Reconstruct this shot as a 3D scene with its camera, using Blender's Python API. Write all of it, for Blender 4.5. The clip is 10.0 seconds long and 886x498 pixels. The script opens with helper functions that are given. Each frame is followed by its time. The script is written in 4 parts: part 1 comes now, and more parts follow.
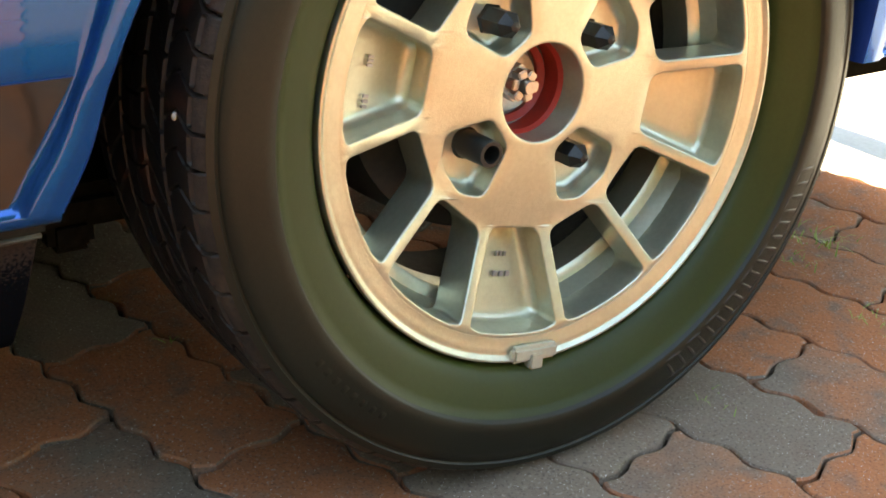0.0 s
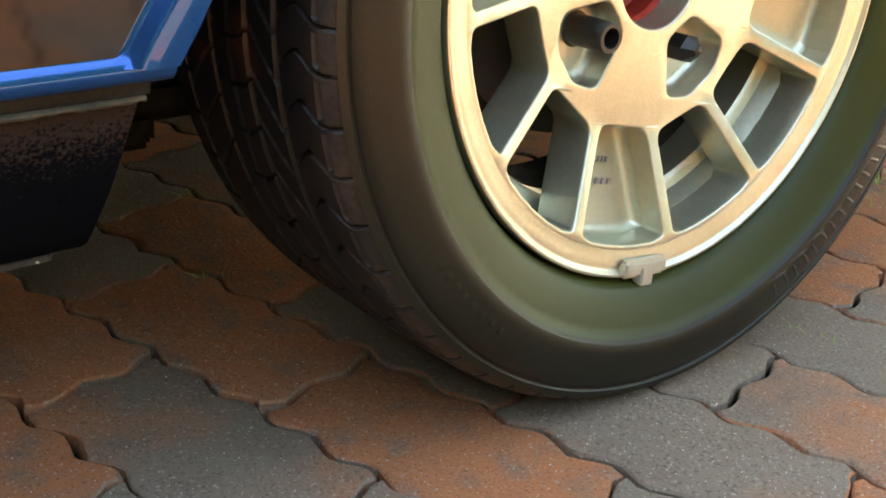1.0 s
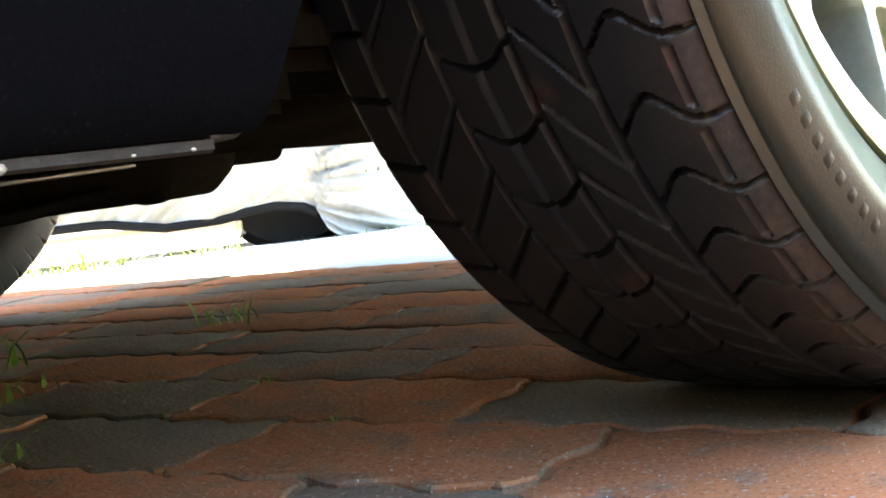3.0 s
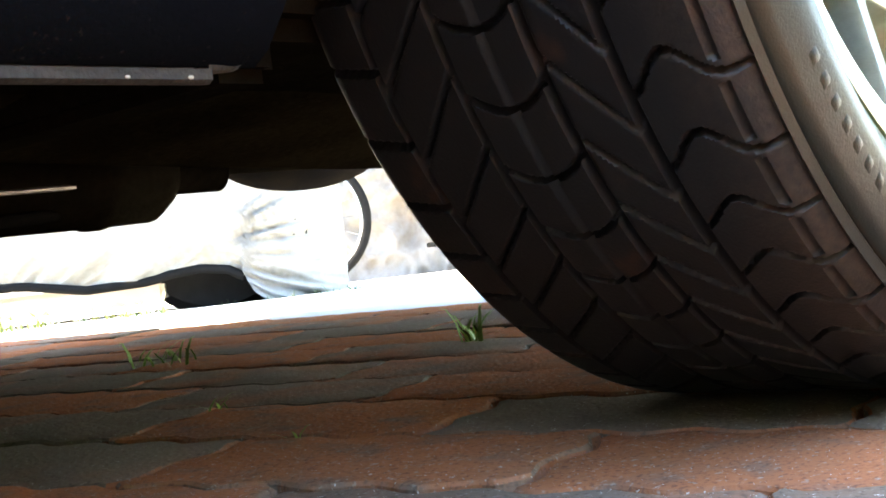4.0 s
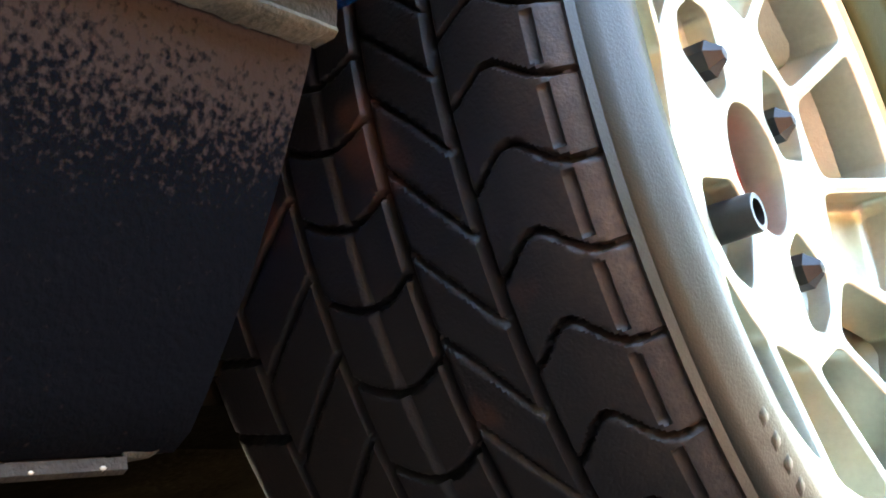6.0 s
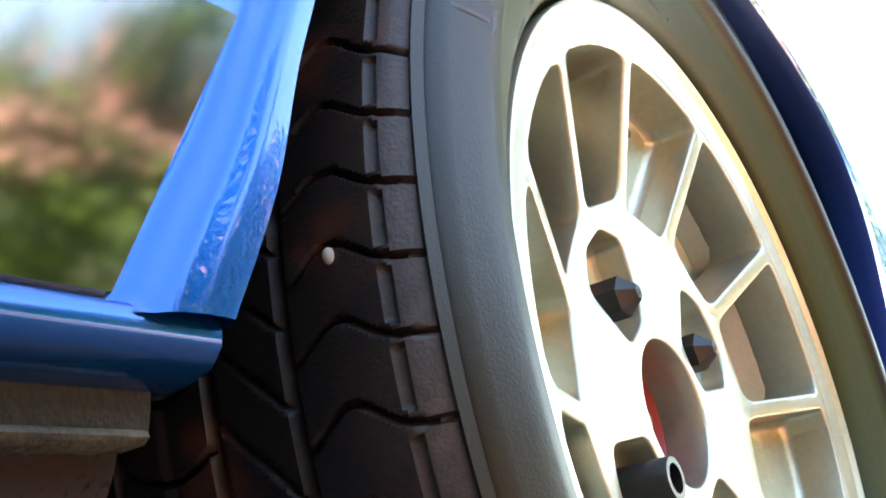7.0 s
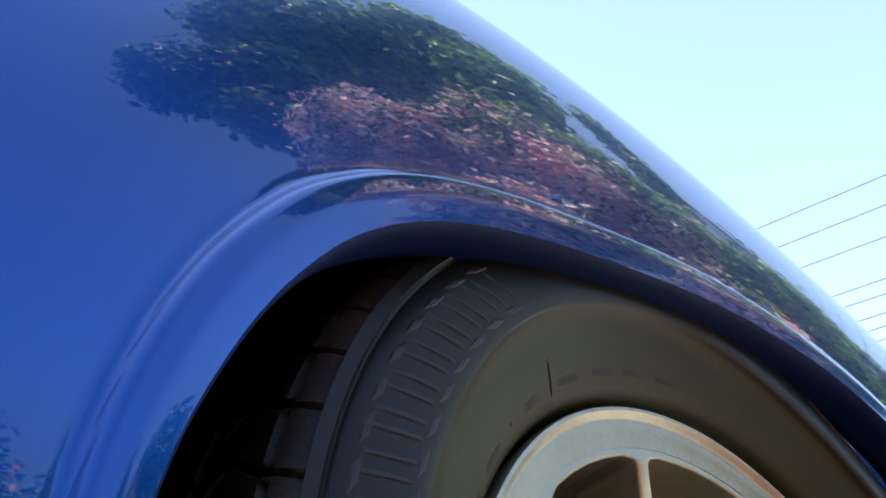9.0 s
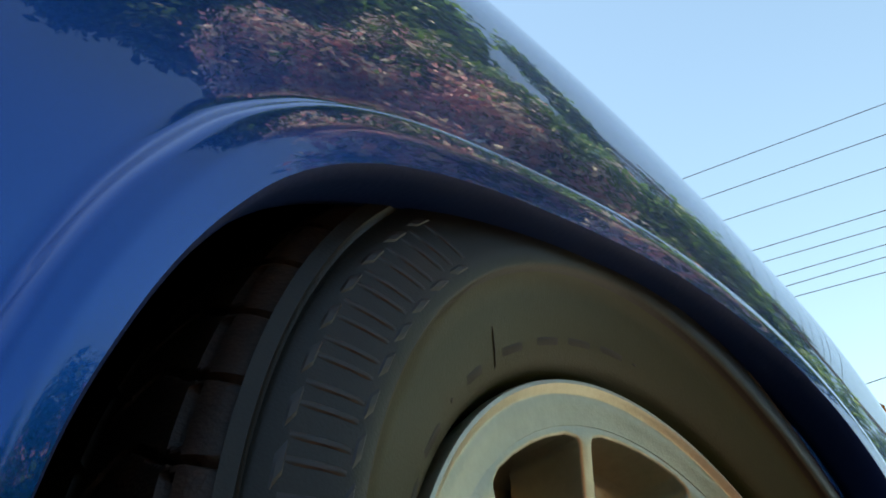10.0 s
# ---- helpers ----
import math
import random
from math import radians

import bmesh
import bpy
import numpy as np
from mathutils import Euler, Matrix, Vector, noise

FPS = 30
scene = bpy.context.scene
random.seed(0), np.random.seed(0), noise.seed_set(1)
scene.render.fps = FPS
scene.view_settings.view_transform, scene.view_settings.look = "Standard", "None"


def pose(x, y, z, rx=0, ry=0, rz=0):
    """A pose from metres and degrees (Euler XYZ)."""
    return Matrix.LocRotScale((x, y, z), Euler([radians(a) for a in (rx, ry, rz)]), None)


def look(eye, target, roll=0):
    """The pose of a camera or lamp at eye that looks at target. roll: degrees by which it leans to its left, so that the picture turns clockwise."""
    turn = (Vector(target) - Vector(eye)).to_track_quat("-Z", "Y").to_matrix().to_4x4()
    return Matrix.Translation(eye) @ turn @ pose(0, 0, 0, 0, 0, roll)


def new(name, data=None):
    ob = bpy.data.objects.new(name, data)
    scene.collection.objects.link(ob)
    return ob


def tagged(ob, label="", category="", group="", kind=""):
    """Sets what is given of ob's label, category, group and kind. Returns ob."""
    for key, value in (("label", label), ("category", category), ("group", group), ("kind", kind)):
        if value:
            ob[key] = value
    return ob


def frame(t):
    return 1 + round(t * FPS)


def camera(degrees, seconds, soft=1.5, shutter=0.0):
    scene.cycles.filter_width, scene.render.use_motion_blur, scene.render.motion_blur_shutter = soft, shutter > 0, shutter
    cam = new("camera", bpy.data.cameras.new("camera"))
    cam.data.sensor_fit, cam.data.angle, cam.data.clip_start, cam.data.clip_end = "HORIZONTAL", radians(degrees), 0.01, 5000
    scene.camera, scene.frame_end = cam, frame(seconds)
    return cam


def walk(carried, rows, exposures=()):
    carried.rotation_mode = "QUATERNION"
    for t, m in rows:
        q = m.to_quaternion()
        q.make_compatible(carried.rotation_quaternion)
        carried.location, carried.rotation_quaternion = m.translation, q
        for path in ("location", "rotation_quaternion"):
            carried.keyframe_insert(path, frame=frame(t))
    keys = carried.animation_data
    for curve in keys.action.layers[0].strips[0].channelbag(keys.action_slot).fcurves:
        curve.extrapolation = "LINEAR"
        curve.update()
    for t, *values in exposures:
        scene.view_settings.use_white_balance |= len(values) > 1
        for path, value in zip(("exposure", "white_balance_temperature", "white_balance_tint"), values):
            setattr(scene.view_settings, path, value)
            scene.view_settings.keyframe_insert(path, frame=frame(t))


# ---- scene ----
cam = camera(39.6, 10.0, soft=1.8)
PATH = [
    (0, (-0.5553, -0.6659, 0.5658), (-0.0428, 0.0869, 0.1525), 2.19),
    (0.5, (-0.5918, -0.6239, 0.5136), (-0.0538, 0.0873, 0.0610), 3.52),
    (1, (-0.6290, -0.5324, 0.4535), (-0.0503, 0.1744, 0.0468), 3.68),
    (1.5, (-0.6560, -0.4260, 0.3395), (-0.0243, 0.3105, 0.0995), -0.66),
    (2, (-0.6478, -0.3750, 0.2452), (-0.0228, 0.3947, 0.1198), -5.20),
    (2.5, (-0.6488, -0.3217, 0.1958), (-0.0000, 0.4333, 0.1008), -7.30),
    (2.7, (-0.6446, -0.3021, 0.1762), (0.0152, 0.4442, 0.0887), -7.50),
    (3.8, (-0.6343, -0.2310, 0.1136), (0.1007, 0.4461, 0.0759), -6.99),
    (4, (-0.6425, -0.2281, 0.1104), (0.0942, 0.4479, 0.0906), -6.84),
    (4.5, (-0.6724, -0.2128, 0.0992), (0.0796, 0.4456, 0.1297), -6.14),
    (5, (-0.6725, -0.2023, 0.1000), (0.0813, 0.4487, 0.1894), -6.64),
    (5.5, (-0.6564, -0.1914, 0.1165), (0.1199, 0.4180, 0.2777), -7.78),
    (5.7, (-0.6478, -0.1860, 0.1220), (0.1458, 0.3922, 0.3109), -8.01),
    (6.8, (-0.5853, -0.1851, 0.2002), (0.2517, 0.2960, 0.4611), -10.87),
    (7, (-0.5787, -0.1901, 0.2230), (0.2565, 0.2855, 0.4991), -9.66),
    (7.5, (-0.5457, -0.1970, 0.2696), (0.2734, 0.2659, 0.6082), -10.02),
    (8, (-0.5268, -0.1986, 0.3171), (0.2865, 0.2499, 0.6879), -14.09),
    (8.5, (-0.5030, -0.2259, 0.3436), (0.2586, 0.2457, 0.7337), -15.94),
    (9, (-0.4985, -0.2496, 0.3191), (0.1981, 0.2162, 0.7645), -16.73),
    (9.5, (-0.4845, -0.2401, 0.3220), (0.2413, 0.2274, 0.7845), -16.17),
    (10, (-0.4611, -0.2086, 0.3521), (0.2847, 0.2119, 0.7390), -16.13),
]
walk(cam, [(t, look(eye, target, roll)) for t, eye, target, roll in PATH],
     exposures=[(0, 3.3, 9700, 4), (0.5, 3.42, 10200, 6), (1.0, 3.58, 10100, 6), (1.5, 3.8, 8700, 6), (2.0, 4.15, 8000, 6), (2.5, 4.7, 8000, 6), (4.5, 4.65, 7600, 8),
                (5.7, 4.9, 7600, 8), (6.8, 4.15, 7800, 8), (7.0, 3.9, 7800, 8), (7.5, 3.45, 7200, 6), (8.5, 2.2, 6600, -6), (9.0, 1.65, 6900, 15), (9.5, 1.38, 7100, 2), (10, 1.1, 7900, -2)])

# ---- world and sun ----
SUN_AZ = math.atan2(0.9755, -0.220)  # the sun stands beyond the car, over the added wall that shades it
SUN_EL = radians(56)
world = bpy.data.worlds.new("world")
scene.world = world
world.use_nodes = True
wn = world.node_tree
wn.nodes.clear()
sky = wn.nodes.new("ShaderNodeTexSky")
sky.sky_type = "NISHITA"
sky.sun_disc = False
sky.sun_elevation = SUN_EL
sky.sun_rotation = math.pi / 2 - SUN_AZ
sky.air_density, sky.dust_density, sky.ozone_density = 1.0, 0.4, 2.0
bg = wn.nodes.new("ShaderNodeBackground")
bg.inputs["Strength"].default_value = 0.15
wo = wn.nodes.new("ShaderNodeOutputWorld")
wn.links.new(sky.outputs[0], bg.inputs[0])
wn.links.new(bg.outputs[0], wo.inputs[0])

sun = new("sun", bpy.data.lights.new("sun", "SUN"))
sun.data.energy = 4.0
sun.data.angle = radians(0.5)
sun.data.color = (1.0, 0.93, 0.82)
to_sun = Vector((math.cos(SUN_AZ) * math.cos(SUN_EL), math.sin(SUN_AZ) * math.cos(SUN_EL), math.sin(SUN_EL)))
sun.matrix_world = look((0, 0, 5), Vector((0, 0, 5)) - to_sun)

# ---- materials ----
def material(name, base, rough=0.5, metal=0.0, tint=None, scale=30.0, fine=400.0, bump=0.0, bump_scale=300.0,
             coat=0.0, spread=0.5, random_tint=None, spec=0.5):
    """A surface with colour variation at two scales and a fine relief."""
    m = bpy.data.materials.new(name)
    m.use_nodes = True
    n, l = m.node_tree.nodes, m.node_tree.links
    p = n["Principled BSDF"]
    p.inputs["Roughness"].default_value = rough
    p.inputs["Metallic"].default_value = metal
    p.inputs["Coat Weight"].default_value = coat
    p.inputs["Coat Roughness"].default_value = 0.03
    p.inputs["Specular IOR Level"].default_value = spec
    p.inputs["Base Color"].default_value = (*base, 1)
    pos = n.new("ShaderNodeTexCoord").outputs["Object"]
    out = None
    if tint:
        a = n.new("ShaderNodeTexNoise")
        a.inputs["Scale"].default_value = scale
        a.inputs["Detail"].default_value = 5
        b = n.new("ShaderNodeTexNoise")
        b.inputs["Scale"].default_value = fine
        b.inputs["Detail"].default_value = 3
        l.new(pos, a.inputs["Vector"])
        l.new(pos, b.inputs["Vector"])
        add = n.new("ShaderNodeMath")
        add.operation = "MULTIPLY_ADD"
        l.new(b.outputs[0], add.inputs[0])
        add.inputs[1].default_value = 0.5
        l.new(a.outputs[0], add.inputs[2])
        ramp = n.new("ShaderNodeMapRange")
        ramp.inputs["From Min"].default_value = 0.75 - spread / 2
        ramp.inputs["From Max"].default_value = 0.75 + spread / 2
        l.new(add.outputs[0], ramp.inputs["Value"])
        mix = n.new("ShaderNodeMix")
        mix.data_type = "RGBA"
        mix.inputs["A"].default_value = (*base, 1)
        mix.inputs["B"].default_value = (*tint, 1)
        l.new(ramp.outputs[0], mix.inputs["Factor"])
        out = mix.outputs["Result"]
        l.new(out, p.inputs["Base Color"])
    if bump:
        t = n.new("ShaderNodeTexNoise")
        t.inputs["Scale"].default_value = bump_scale
        t.inputs["Detail"].default_value = 4
        l.new(pos, t.inputs["Vector"])
        bm_node = n.new("ShaderNodeBump")
        bm_node.inputs["Strength"].default_value = bump
        bm_node.inputs["Distance"].default_value = 0.002
        l.new(t.outputs[0], bm_node.inputs["Height"])
        l.new(bm_node.outputs[0], p.inputs["Normal"])
    return m


M_PAINT = material("blue_metallic_paint", (0.0003, 0.078, 0.31), 0.26, metal=0.75, tint=(0.0004, 0.087, 0.345), scale=3, fine=900, coat=1.0, spec=0.0)
M_PAINT.node_tree.nodes["Principled BSDF"].inputs["Coat Roughness"].default_value = 0.006
M_PAINT.node_tree.nodes["Principled BSDF"].inputs["Coat IOR"].default_value = 1.42
M_UNDER = material("underseal", (0.003, 0.003, 0.0035), 0.9, tint=(0.007, 0.006, 0.005), scale=14, fine=220, bump=0.5, bump_scale=500, spec=0.0)
M_WALL = material("sidewall_rubber", (0.0088, 0.0088, 0.0052), 0.40, tint=(0.016, 0.0155, 0.009), scale=9, fine=300, bump=0.1, bump_scale=900, spec=0.32)
M_WALL2 = material("sidewall_olive_rubber", (0.023, 0.030, 0.004), 0.42, tint=(0.033, 0.041, 0.007), scale=8, fine=300, bump=0.1, bump_scale=900, spec=0.25)
M_RIM = material("cast_alloy", (0.62, 0.61, 0.48), 0.34, metal=0.85, tint=(0.49, 0.475, 0.36), scale=18, fine=260, bump=0.12, bump_scale=700)
M_BARREL = material("alloy_barrel", (0.48, 0.46, 0.45), 0.45, metal=0.6, tint=(0.24, 0.22, 0.21), scale=20, fine=200, bump=0.2, bump_scale=500)
M_BLACK = material("black_steel", (0.012, 0.012, 0.012), 0.35, metal=0.3, tint=(0.03, 0.03, 0.028), scale=60, fine=500)
M_NUT = material("zinc_steel", (0.55, 0.52, 0.48), 0.3, metal=0.9, tint=(0.35, 0.32, 0.28), scale=80, fine=600)
M_RED = material("red_ring", (0.50, 0.035, 0.02), 0.45, tint=(0.35, 0.03, 0.02), scale=40, fine=300)
M_DRUM = material("dark_brake", (0.02, 0.018, 0.016), 0.8, tint=(0.05, 0.04, 0.03), scale=30, fine=200)
M_WEIGHT = material("lead_weight", (0.60, 0.55, 0.43), 0.45, metal=0.4, tint=(0.48, 0.43, 0.33), scale=60, fine=500)


def dusty_rubber():
    """Black tread rubber, its outer shoulder dusted brown."""
    m = material("tyre_rubber", (0.010, 0.009, 0.009), 0.50, bump=0.2, bump_scale=700, spec=0.42)
    n, l = m.node_tree.nodes, m.node_tree.links
    pos = n.new("ShaderNodeTexCoord").outputs["Object"]
    sep = n.new("ShaderNodeSeparateXYZ")
    l.new(pos, sep.inputs[0])
    near = n.new("ShaderNodeMapRange")
    near.inputs["From Min"].default_value, near.inputs["From Max"].default_value = 0.016, -0.014
    near.inputs["To Min"].default_value, near.inputs["To Max"].default_value = 0.0, 1.0
    l.new(sep.outputs["Y"], near.inputs["Value"])
    f = near.outputs[0]
    for scale, lo, hi in ((22, 0.30, 0.75), (240, 0.25, 0.65)):
        t = n.new("ShaderNodeTexNoise")
        t.inputs["Scale"].default_value, t.inputs["Detail"].default_value = scale, 4
        l.new(pos, t.inputs["Vector"])
        r = n.new("ShaderNodeMapRange")
        r.inputs["From Min"].default_value, r.inputs["From Max"].default_value = lo, hi
        r.inputs["To Min"].default_value = 0.25
        l.new(t.outputs[0], r.inputs["Value"])
        mul = n.new("ShaderNodeMath")
        mul.operation = "MULTIPLY"
        l.new(f, mul.inputs[0])
        l.new(r.outputs[0], mul.inputs[1])
        f = mul.outputs[0]
    mix = n.new("ShaderNodeMix")
    mix.data_type = "RGBA"
    mix.inputs["A"].default_value = (0.0095, 0.0092, 0.0098, 1)
    mix.inputs["B"].default_value = (0.085, 0.056, 0.038, 1)
    l.new(f, mix.inputs["Factor"])
    patch = n.new("ShaderNodeTexNoise")
    patch.inputs["Scale"].default_value, patch.inputs["Detail"].default_value = 26, 3
    l.new(pos, patch.inputs["Vector"])
    cut = n.new("ShaderNodeMapRange")
    cut.inputs["From Min"].default_value, cut.inputs["From Max"].default_value = 0.63, 0.74
    l.new(patch.outputs[0], cut.inputs["Value"])
    mud = n.new("ShaderNodeMix")
    mud.data_type = "RGBA"
    mud.inputs["B"].default_value = (0.060, 0.026, 0.016, 1)
    l.new(mix.outputs["Result"], mud.inputs["A"])
    l.new(cut.outputs[0], mud.inputs["Factor"])
    l.new(mud.outputs["Result"], n["Principled BSDF"].inputs["Base Color"])
    return m


M_RUBBER = dusty_rubber()
M_CHROME = material("bright_steel", (0.6, 0.6, 0.6), 0.25, metal=1.0)


# ---- mesh tools ----
def smooth(me, angle=40):
    me.shade_smooth()
    me.set_sharp_from_angle(angle=radians(angle))


def from_data(name, verts, faces, mat, parent=None, label="", angle=40, mats=None, index=None):
    me = bpy.data.meshes.new(name)
    me.from_pydata([tuple(v) for v in verts], [], faces)
    for x in (mats or [mat]):
        me.materials.append(x)
    if index is not None:
        me.polygons.foreach_set("material_index", index)
    if angle:
        smooth(me, angle)
    me.update()
    ob = new(name, me)
    if parent:
        ob.parent = parent
    if label:
        ob["label"] = label
    return ob


def part(name, bm, mat, parent=None, label="", angle=40):
    me = bpy.data.meshes.new(name)
    bm.normal_update()
    bm.to_mesh(me)
    bm.free()
    me.materials.append(mat)
    if angle:
        smooth(me, angle)
    ob = new(name, me)
    if parent:
        ob.parent = parent
    if label:
        ob["label"] = label
    return ob


def revolve(profile, n, y_axis=True, close=False, a0=0.0, a1=2 * math.pi):
    """Verts and faces of a profile of (radius, y) turned round the y axis."""
    verts, faces = [], []
    full = abs(a1 - a0 - 2 * math.pi) < 1e-6
    cols = n if full else n + 1
    for i in range(cols):
        a = a0 + (a1 - a0) * i / n
        for r, y in profile:
            verts.append((r * math.cos(a), y, r * math.sin(a)))
    k = len(profile)
    for i in range(n):
        j = (i + 1) % cols
        for q in range(k - 1):
            faces.append((i * k + q, j * k + q, j * k + q + 1, i * k + q + 1))
        if close:
            faces.append((i * k + k - 1, j * k + k - 1, j * k, i * k))
    return verts, faces


def rounded(pts, radius, steps=5):
    """A closed outline with its corners rounded off."""
    out = []
    n = len(pts)
    for i in range(n):
        p, a, b = Vector(pts[i]), Vector(pts[i - 1]), Vector(pts[(i + 1) % n])
        r = radius[i] if isinstance(radius, (list, tuple)) else radius
        u, v = (a - p), (b - p)
        d = min(r, u.length * 0.45, v.length * 0.45)
        s, e = p + u.normalized() * d, p + v.normalized() * d
        for k in range(steps + 1):
            t = k / steps
            out.append(s * (1 - t) ** 2 + p * 2 * t * (1 - t) + e * t * t)
    return out


def plate(name, outlines, half, bevel, mat, parent=None, label="", angle=35):
    """A flat plate in the xz plane with holes, half thick to both sides of y = 0, its edges bevelled."""
    cu = bpy.data.curves.new(name, "CURVE")
    cu.dimensions, cu.fill_mode = "2D", "BOTH"
    cu.extrude, cu.bevel_depth, cu.bevel_resolution = half - bevel, bevel, 2
    cu.offset = -bevel
    for line in outlines:
        s = cu.splines.new("POLY")
        s.points.add(len(line) - 1)
        for q, p in zip(s.points, line):
            q.co = (p[0], p[1], 0, 1)
        s.use_cyclic_u = True
    tmp = bpy.data.objects.new("tmp", cu)
    scene.collection.objects.link(tmp)
    me = bpy.data.meshes.new_from_object(tmp.evaluated_get(bpy.context.evaluated_depsgraph_get()))
    bpy.data.objects.remove(tmp)
    bpy.data.curves.remove(cu)
    me.name = name
    bm = bmesh.new()
    bm.from_mesh(me)
    bmesh.ops.remove_doubles(bm, verts=bm.verts, dist=1e-5)
    bm.to_mesh(me)
    bm.free()
    me.transform(Matrix.Rotation(radians(90), 4, "X"))
    me.materials.clear()
    me.materials.append(mat)
    smooth(me, angle)
    ob = new(name, me)
    if parent:
        ob.parent = parent
    if label:
        ob["label"] = label
    return ob


def tube(name, pts, radius, mat, parent=None, label="", sides=10):
    """A round bar along a line of points."""
    verts, faces = [], []
    pts = [Vector(p) for p in pts]
    for i, p in enumerate(pts):
        d = (pts[min(i + 1, len(pts) - 1)] - pts[max(i - 1, 0)]).normalized()
        u = d.orthogonal().normalized() if i == 0 else (u - d * u.dot(d)).normalized()
        v = d.cross(u)
        r = radius[i] if isinstance(radius, (list, tuple)) else radius
        for k in range(sides):
            a = 2 * math.pi * k / sides
            verts.append(p + u * r * math.cos(a) + v * r * math.sin(a))
    n = len(pts)
    for i in range(n - 1):
        for k in range(sides):
            j = (k + 1) % sides
            faces.append((i * sides + k, i * sides + j, (i + 1) * sides + j, (i + 1) * sides + k))
    faces.append(tuple(range(sides))[::-1])
    faces.append(tuple((n - 1) * sides + k for k in range(sides)))
    return from_data(name, verts, faces, mat, parent, label, 50)


def box(bm, lo, hi, bevel=0.0):
    m = Matrix.LocRotScale([(a + b) / 2 for a, b in zip(lo, hi)], None, [b - a for a, b in zip(lo, hi)])
    made = bmesh.ops.create_cube(bm, size=1, matrix=m)
    if bevel:
        edges = list({e for v in made["verts"] for e in v.link_edges})
        bmesh.ops.bevel(bm, geom=edges, offset=bevel, segments=2, affect="EDGES", clamp_overlap=True)


# ---- the ground ----
def drop(x, y):
    """The yard falls gently away beyond the car."""
    q = 0.75 * x + 0.66 * y - 1.5
    return -0.032 * q * q / (q + 0.25) if q > 0 else 0.0


M_CONCRETE = material("bright_concrete", (0.46, 0.44, 0.40), 0.9, tint=(0.36, 0.34, 0.30), scale=5, fine=160, bump=0.4, bump_scale=200)
gv, gf = [], []
xs = sorted({-600, -200, -60, -20, -8, *[i * 0.5 for i in range(-8, 17)], 12, 20, 60, 200, 600})
for yy in xs:
    for xx in xs:
        gv.append((xx, yy, drop(min(xx, 8), min(yy, 8)) - 0.009))
k = len(xs)
for j in range(k - 1):
    for i in range(k - 1):
        gf.append((j * k + i, j * k + i + 1, (j + 1) * k + i + 1, (j + 1) * k + i))
M_EARTH = material("trodden_earth", (0.10, 0.075, 0.05), 0.95, tint=(0.05, 0.045, 0.03), scale=6, fine=200, bump=0.6, bump_scale=150)
ground = from_data("ground", [(x, y, z - 0.010) for x, y, z in gv], gf, M_EARTH)
tagged(ground, "dark sandy earth round and under the block paving", "ground", kind="structure")
cv, cf = [], []
cross, along = Vector((0.9755, 0.220)), Vector((0.220, -0.9755))
reach = [0.012, 0.25, 0.5, 0.75, 1.0, 1.5, 2, 3, 4, 5, 6, 7, 9]
for s in [-9, -6, -4, -3, -2.5, -2, -1.5, -1, -0.5, 0, 0.5, 1, 2, 3]:
    for r in reach:
        q = cross * (0.772 + r) + along * s
        cv.append((q.x, q.y, drop(min(q.x, 8), min(q.y, 8)) - 0.004))
k = len(reach)
for j in range(13):
    for i in range(k - 1):
        cf.append((j * k + i, (j + 1) * k + i, (j + 1) * k + i + 1, j * k + i + 1))
# unseen wall, added to keep the sun off the car and near paving
bm = bmesh.new()
box(bm, (-8.0, 2.45, -0.3), (0.79, 2.70, 4.95), 0.01)
M_RENDER = material("house_render", (0.22, 0.20, 0.17), 0.9, tint=(0.17, 0.15, 0.13), scale=2, fine=90, bump=0.4, bump_scale=120)
shade_wall = part("wall_north", bm, M_RENDER)
shade_wall.matrix_world = Matrix.Rotation(math.atan2(0.220, 0.9755), 4, "Z")
tagged(shade_wall, "unseen rendered wall added beyond the parked car to shade it", "wall", kind="structure")
# added wall out of view, dark so that little light reaches the car
bm = bmesh.new()
box(bm, (-4.3, -4.6, -0.1), (-4.1, 2.6, 3.4), 0.01)
M_WEST = material("weathered_dark_render", (0.10, 0.095, 0.075), 0.9, tint=(0.06, 0.06, 0.045), scale=2, fine=90, bump=0.4, bump_scale=120)
back_wall = part("wall_west", bm, M_WEST)
tagged(back_wall, "unseen dark wall added behind the car to hold back light", "wall", kind="structure")
tagged(from_data("concrete_yard", cv, cf, M_CONCRETE), "bright sunlit concrete yard beside the block paving", "pavement", kind="structure")

# ---- the car ----
ZC, RI, CAMBER, TURN = 0.2964, 0.1836, 2.03, -12.19
MID = 0.77                            # the car's middle line
car = tagged(new("car"), "bright blue lowered sports car with flared arches and gold alloy wheels", "car")

ARCH = [(-0.375, 0.291), (-0.358, 0.325), (-0.3455, 0.365), (-0.3285, 0.405), (-0.311, 0.437), (-0.291, 0.463), (-0.270, 0.485), (-0.247, 0.504),
        (-0.221, 0.521), (-0.188, 0.5355), (-0.150, 0.5455), (-0.105, 0.5515), (-0.055, 0.5540), (0.0, 0.5545), (0.055, 0.5530), (0.105, 0.5485),
        (0.155, 0.540), (0.200, 0.526), (0.240, 0.504), (0.272, 0.473), (0.292, 0.432), (0.302, 0.385), (0.307, 0.335), (0.308, 0.291)]


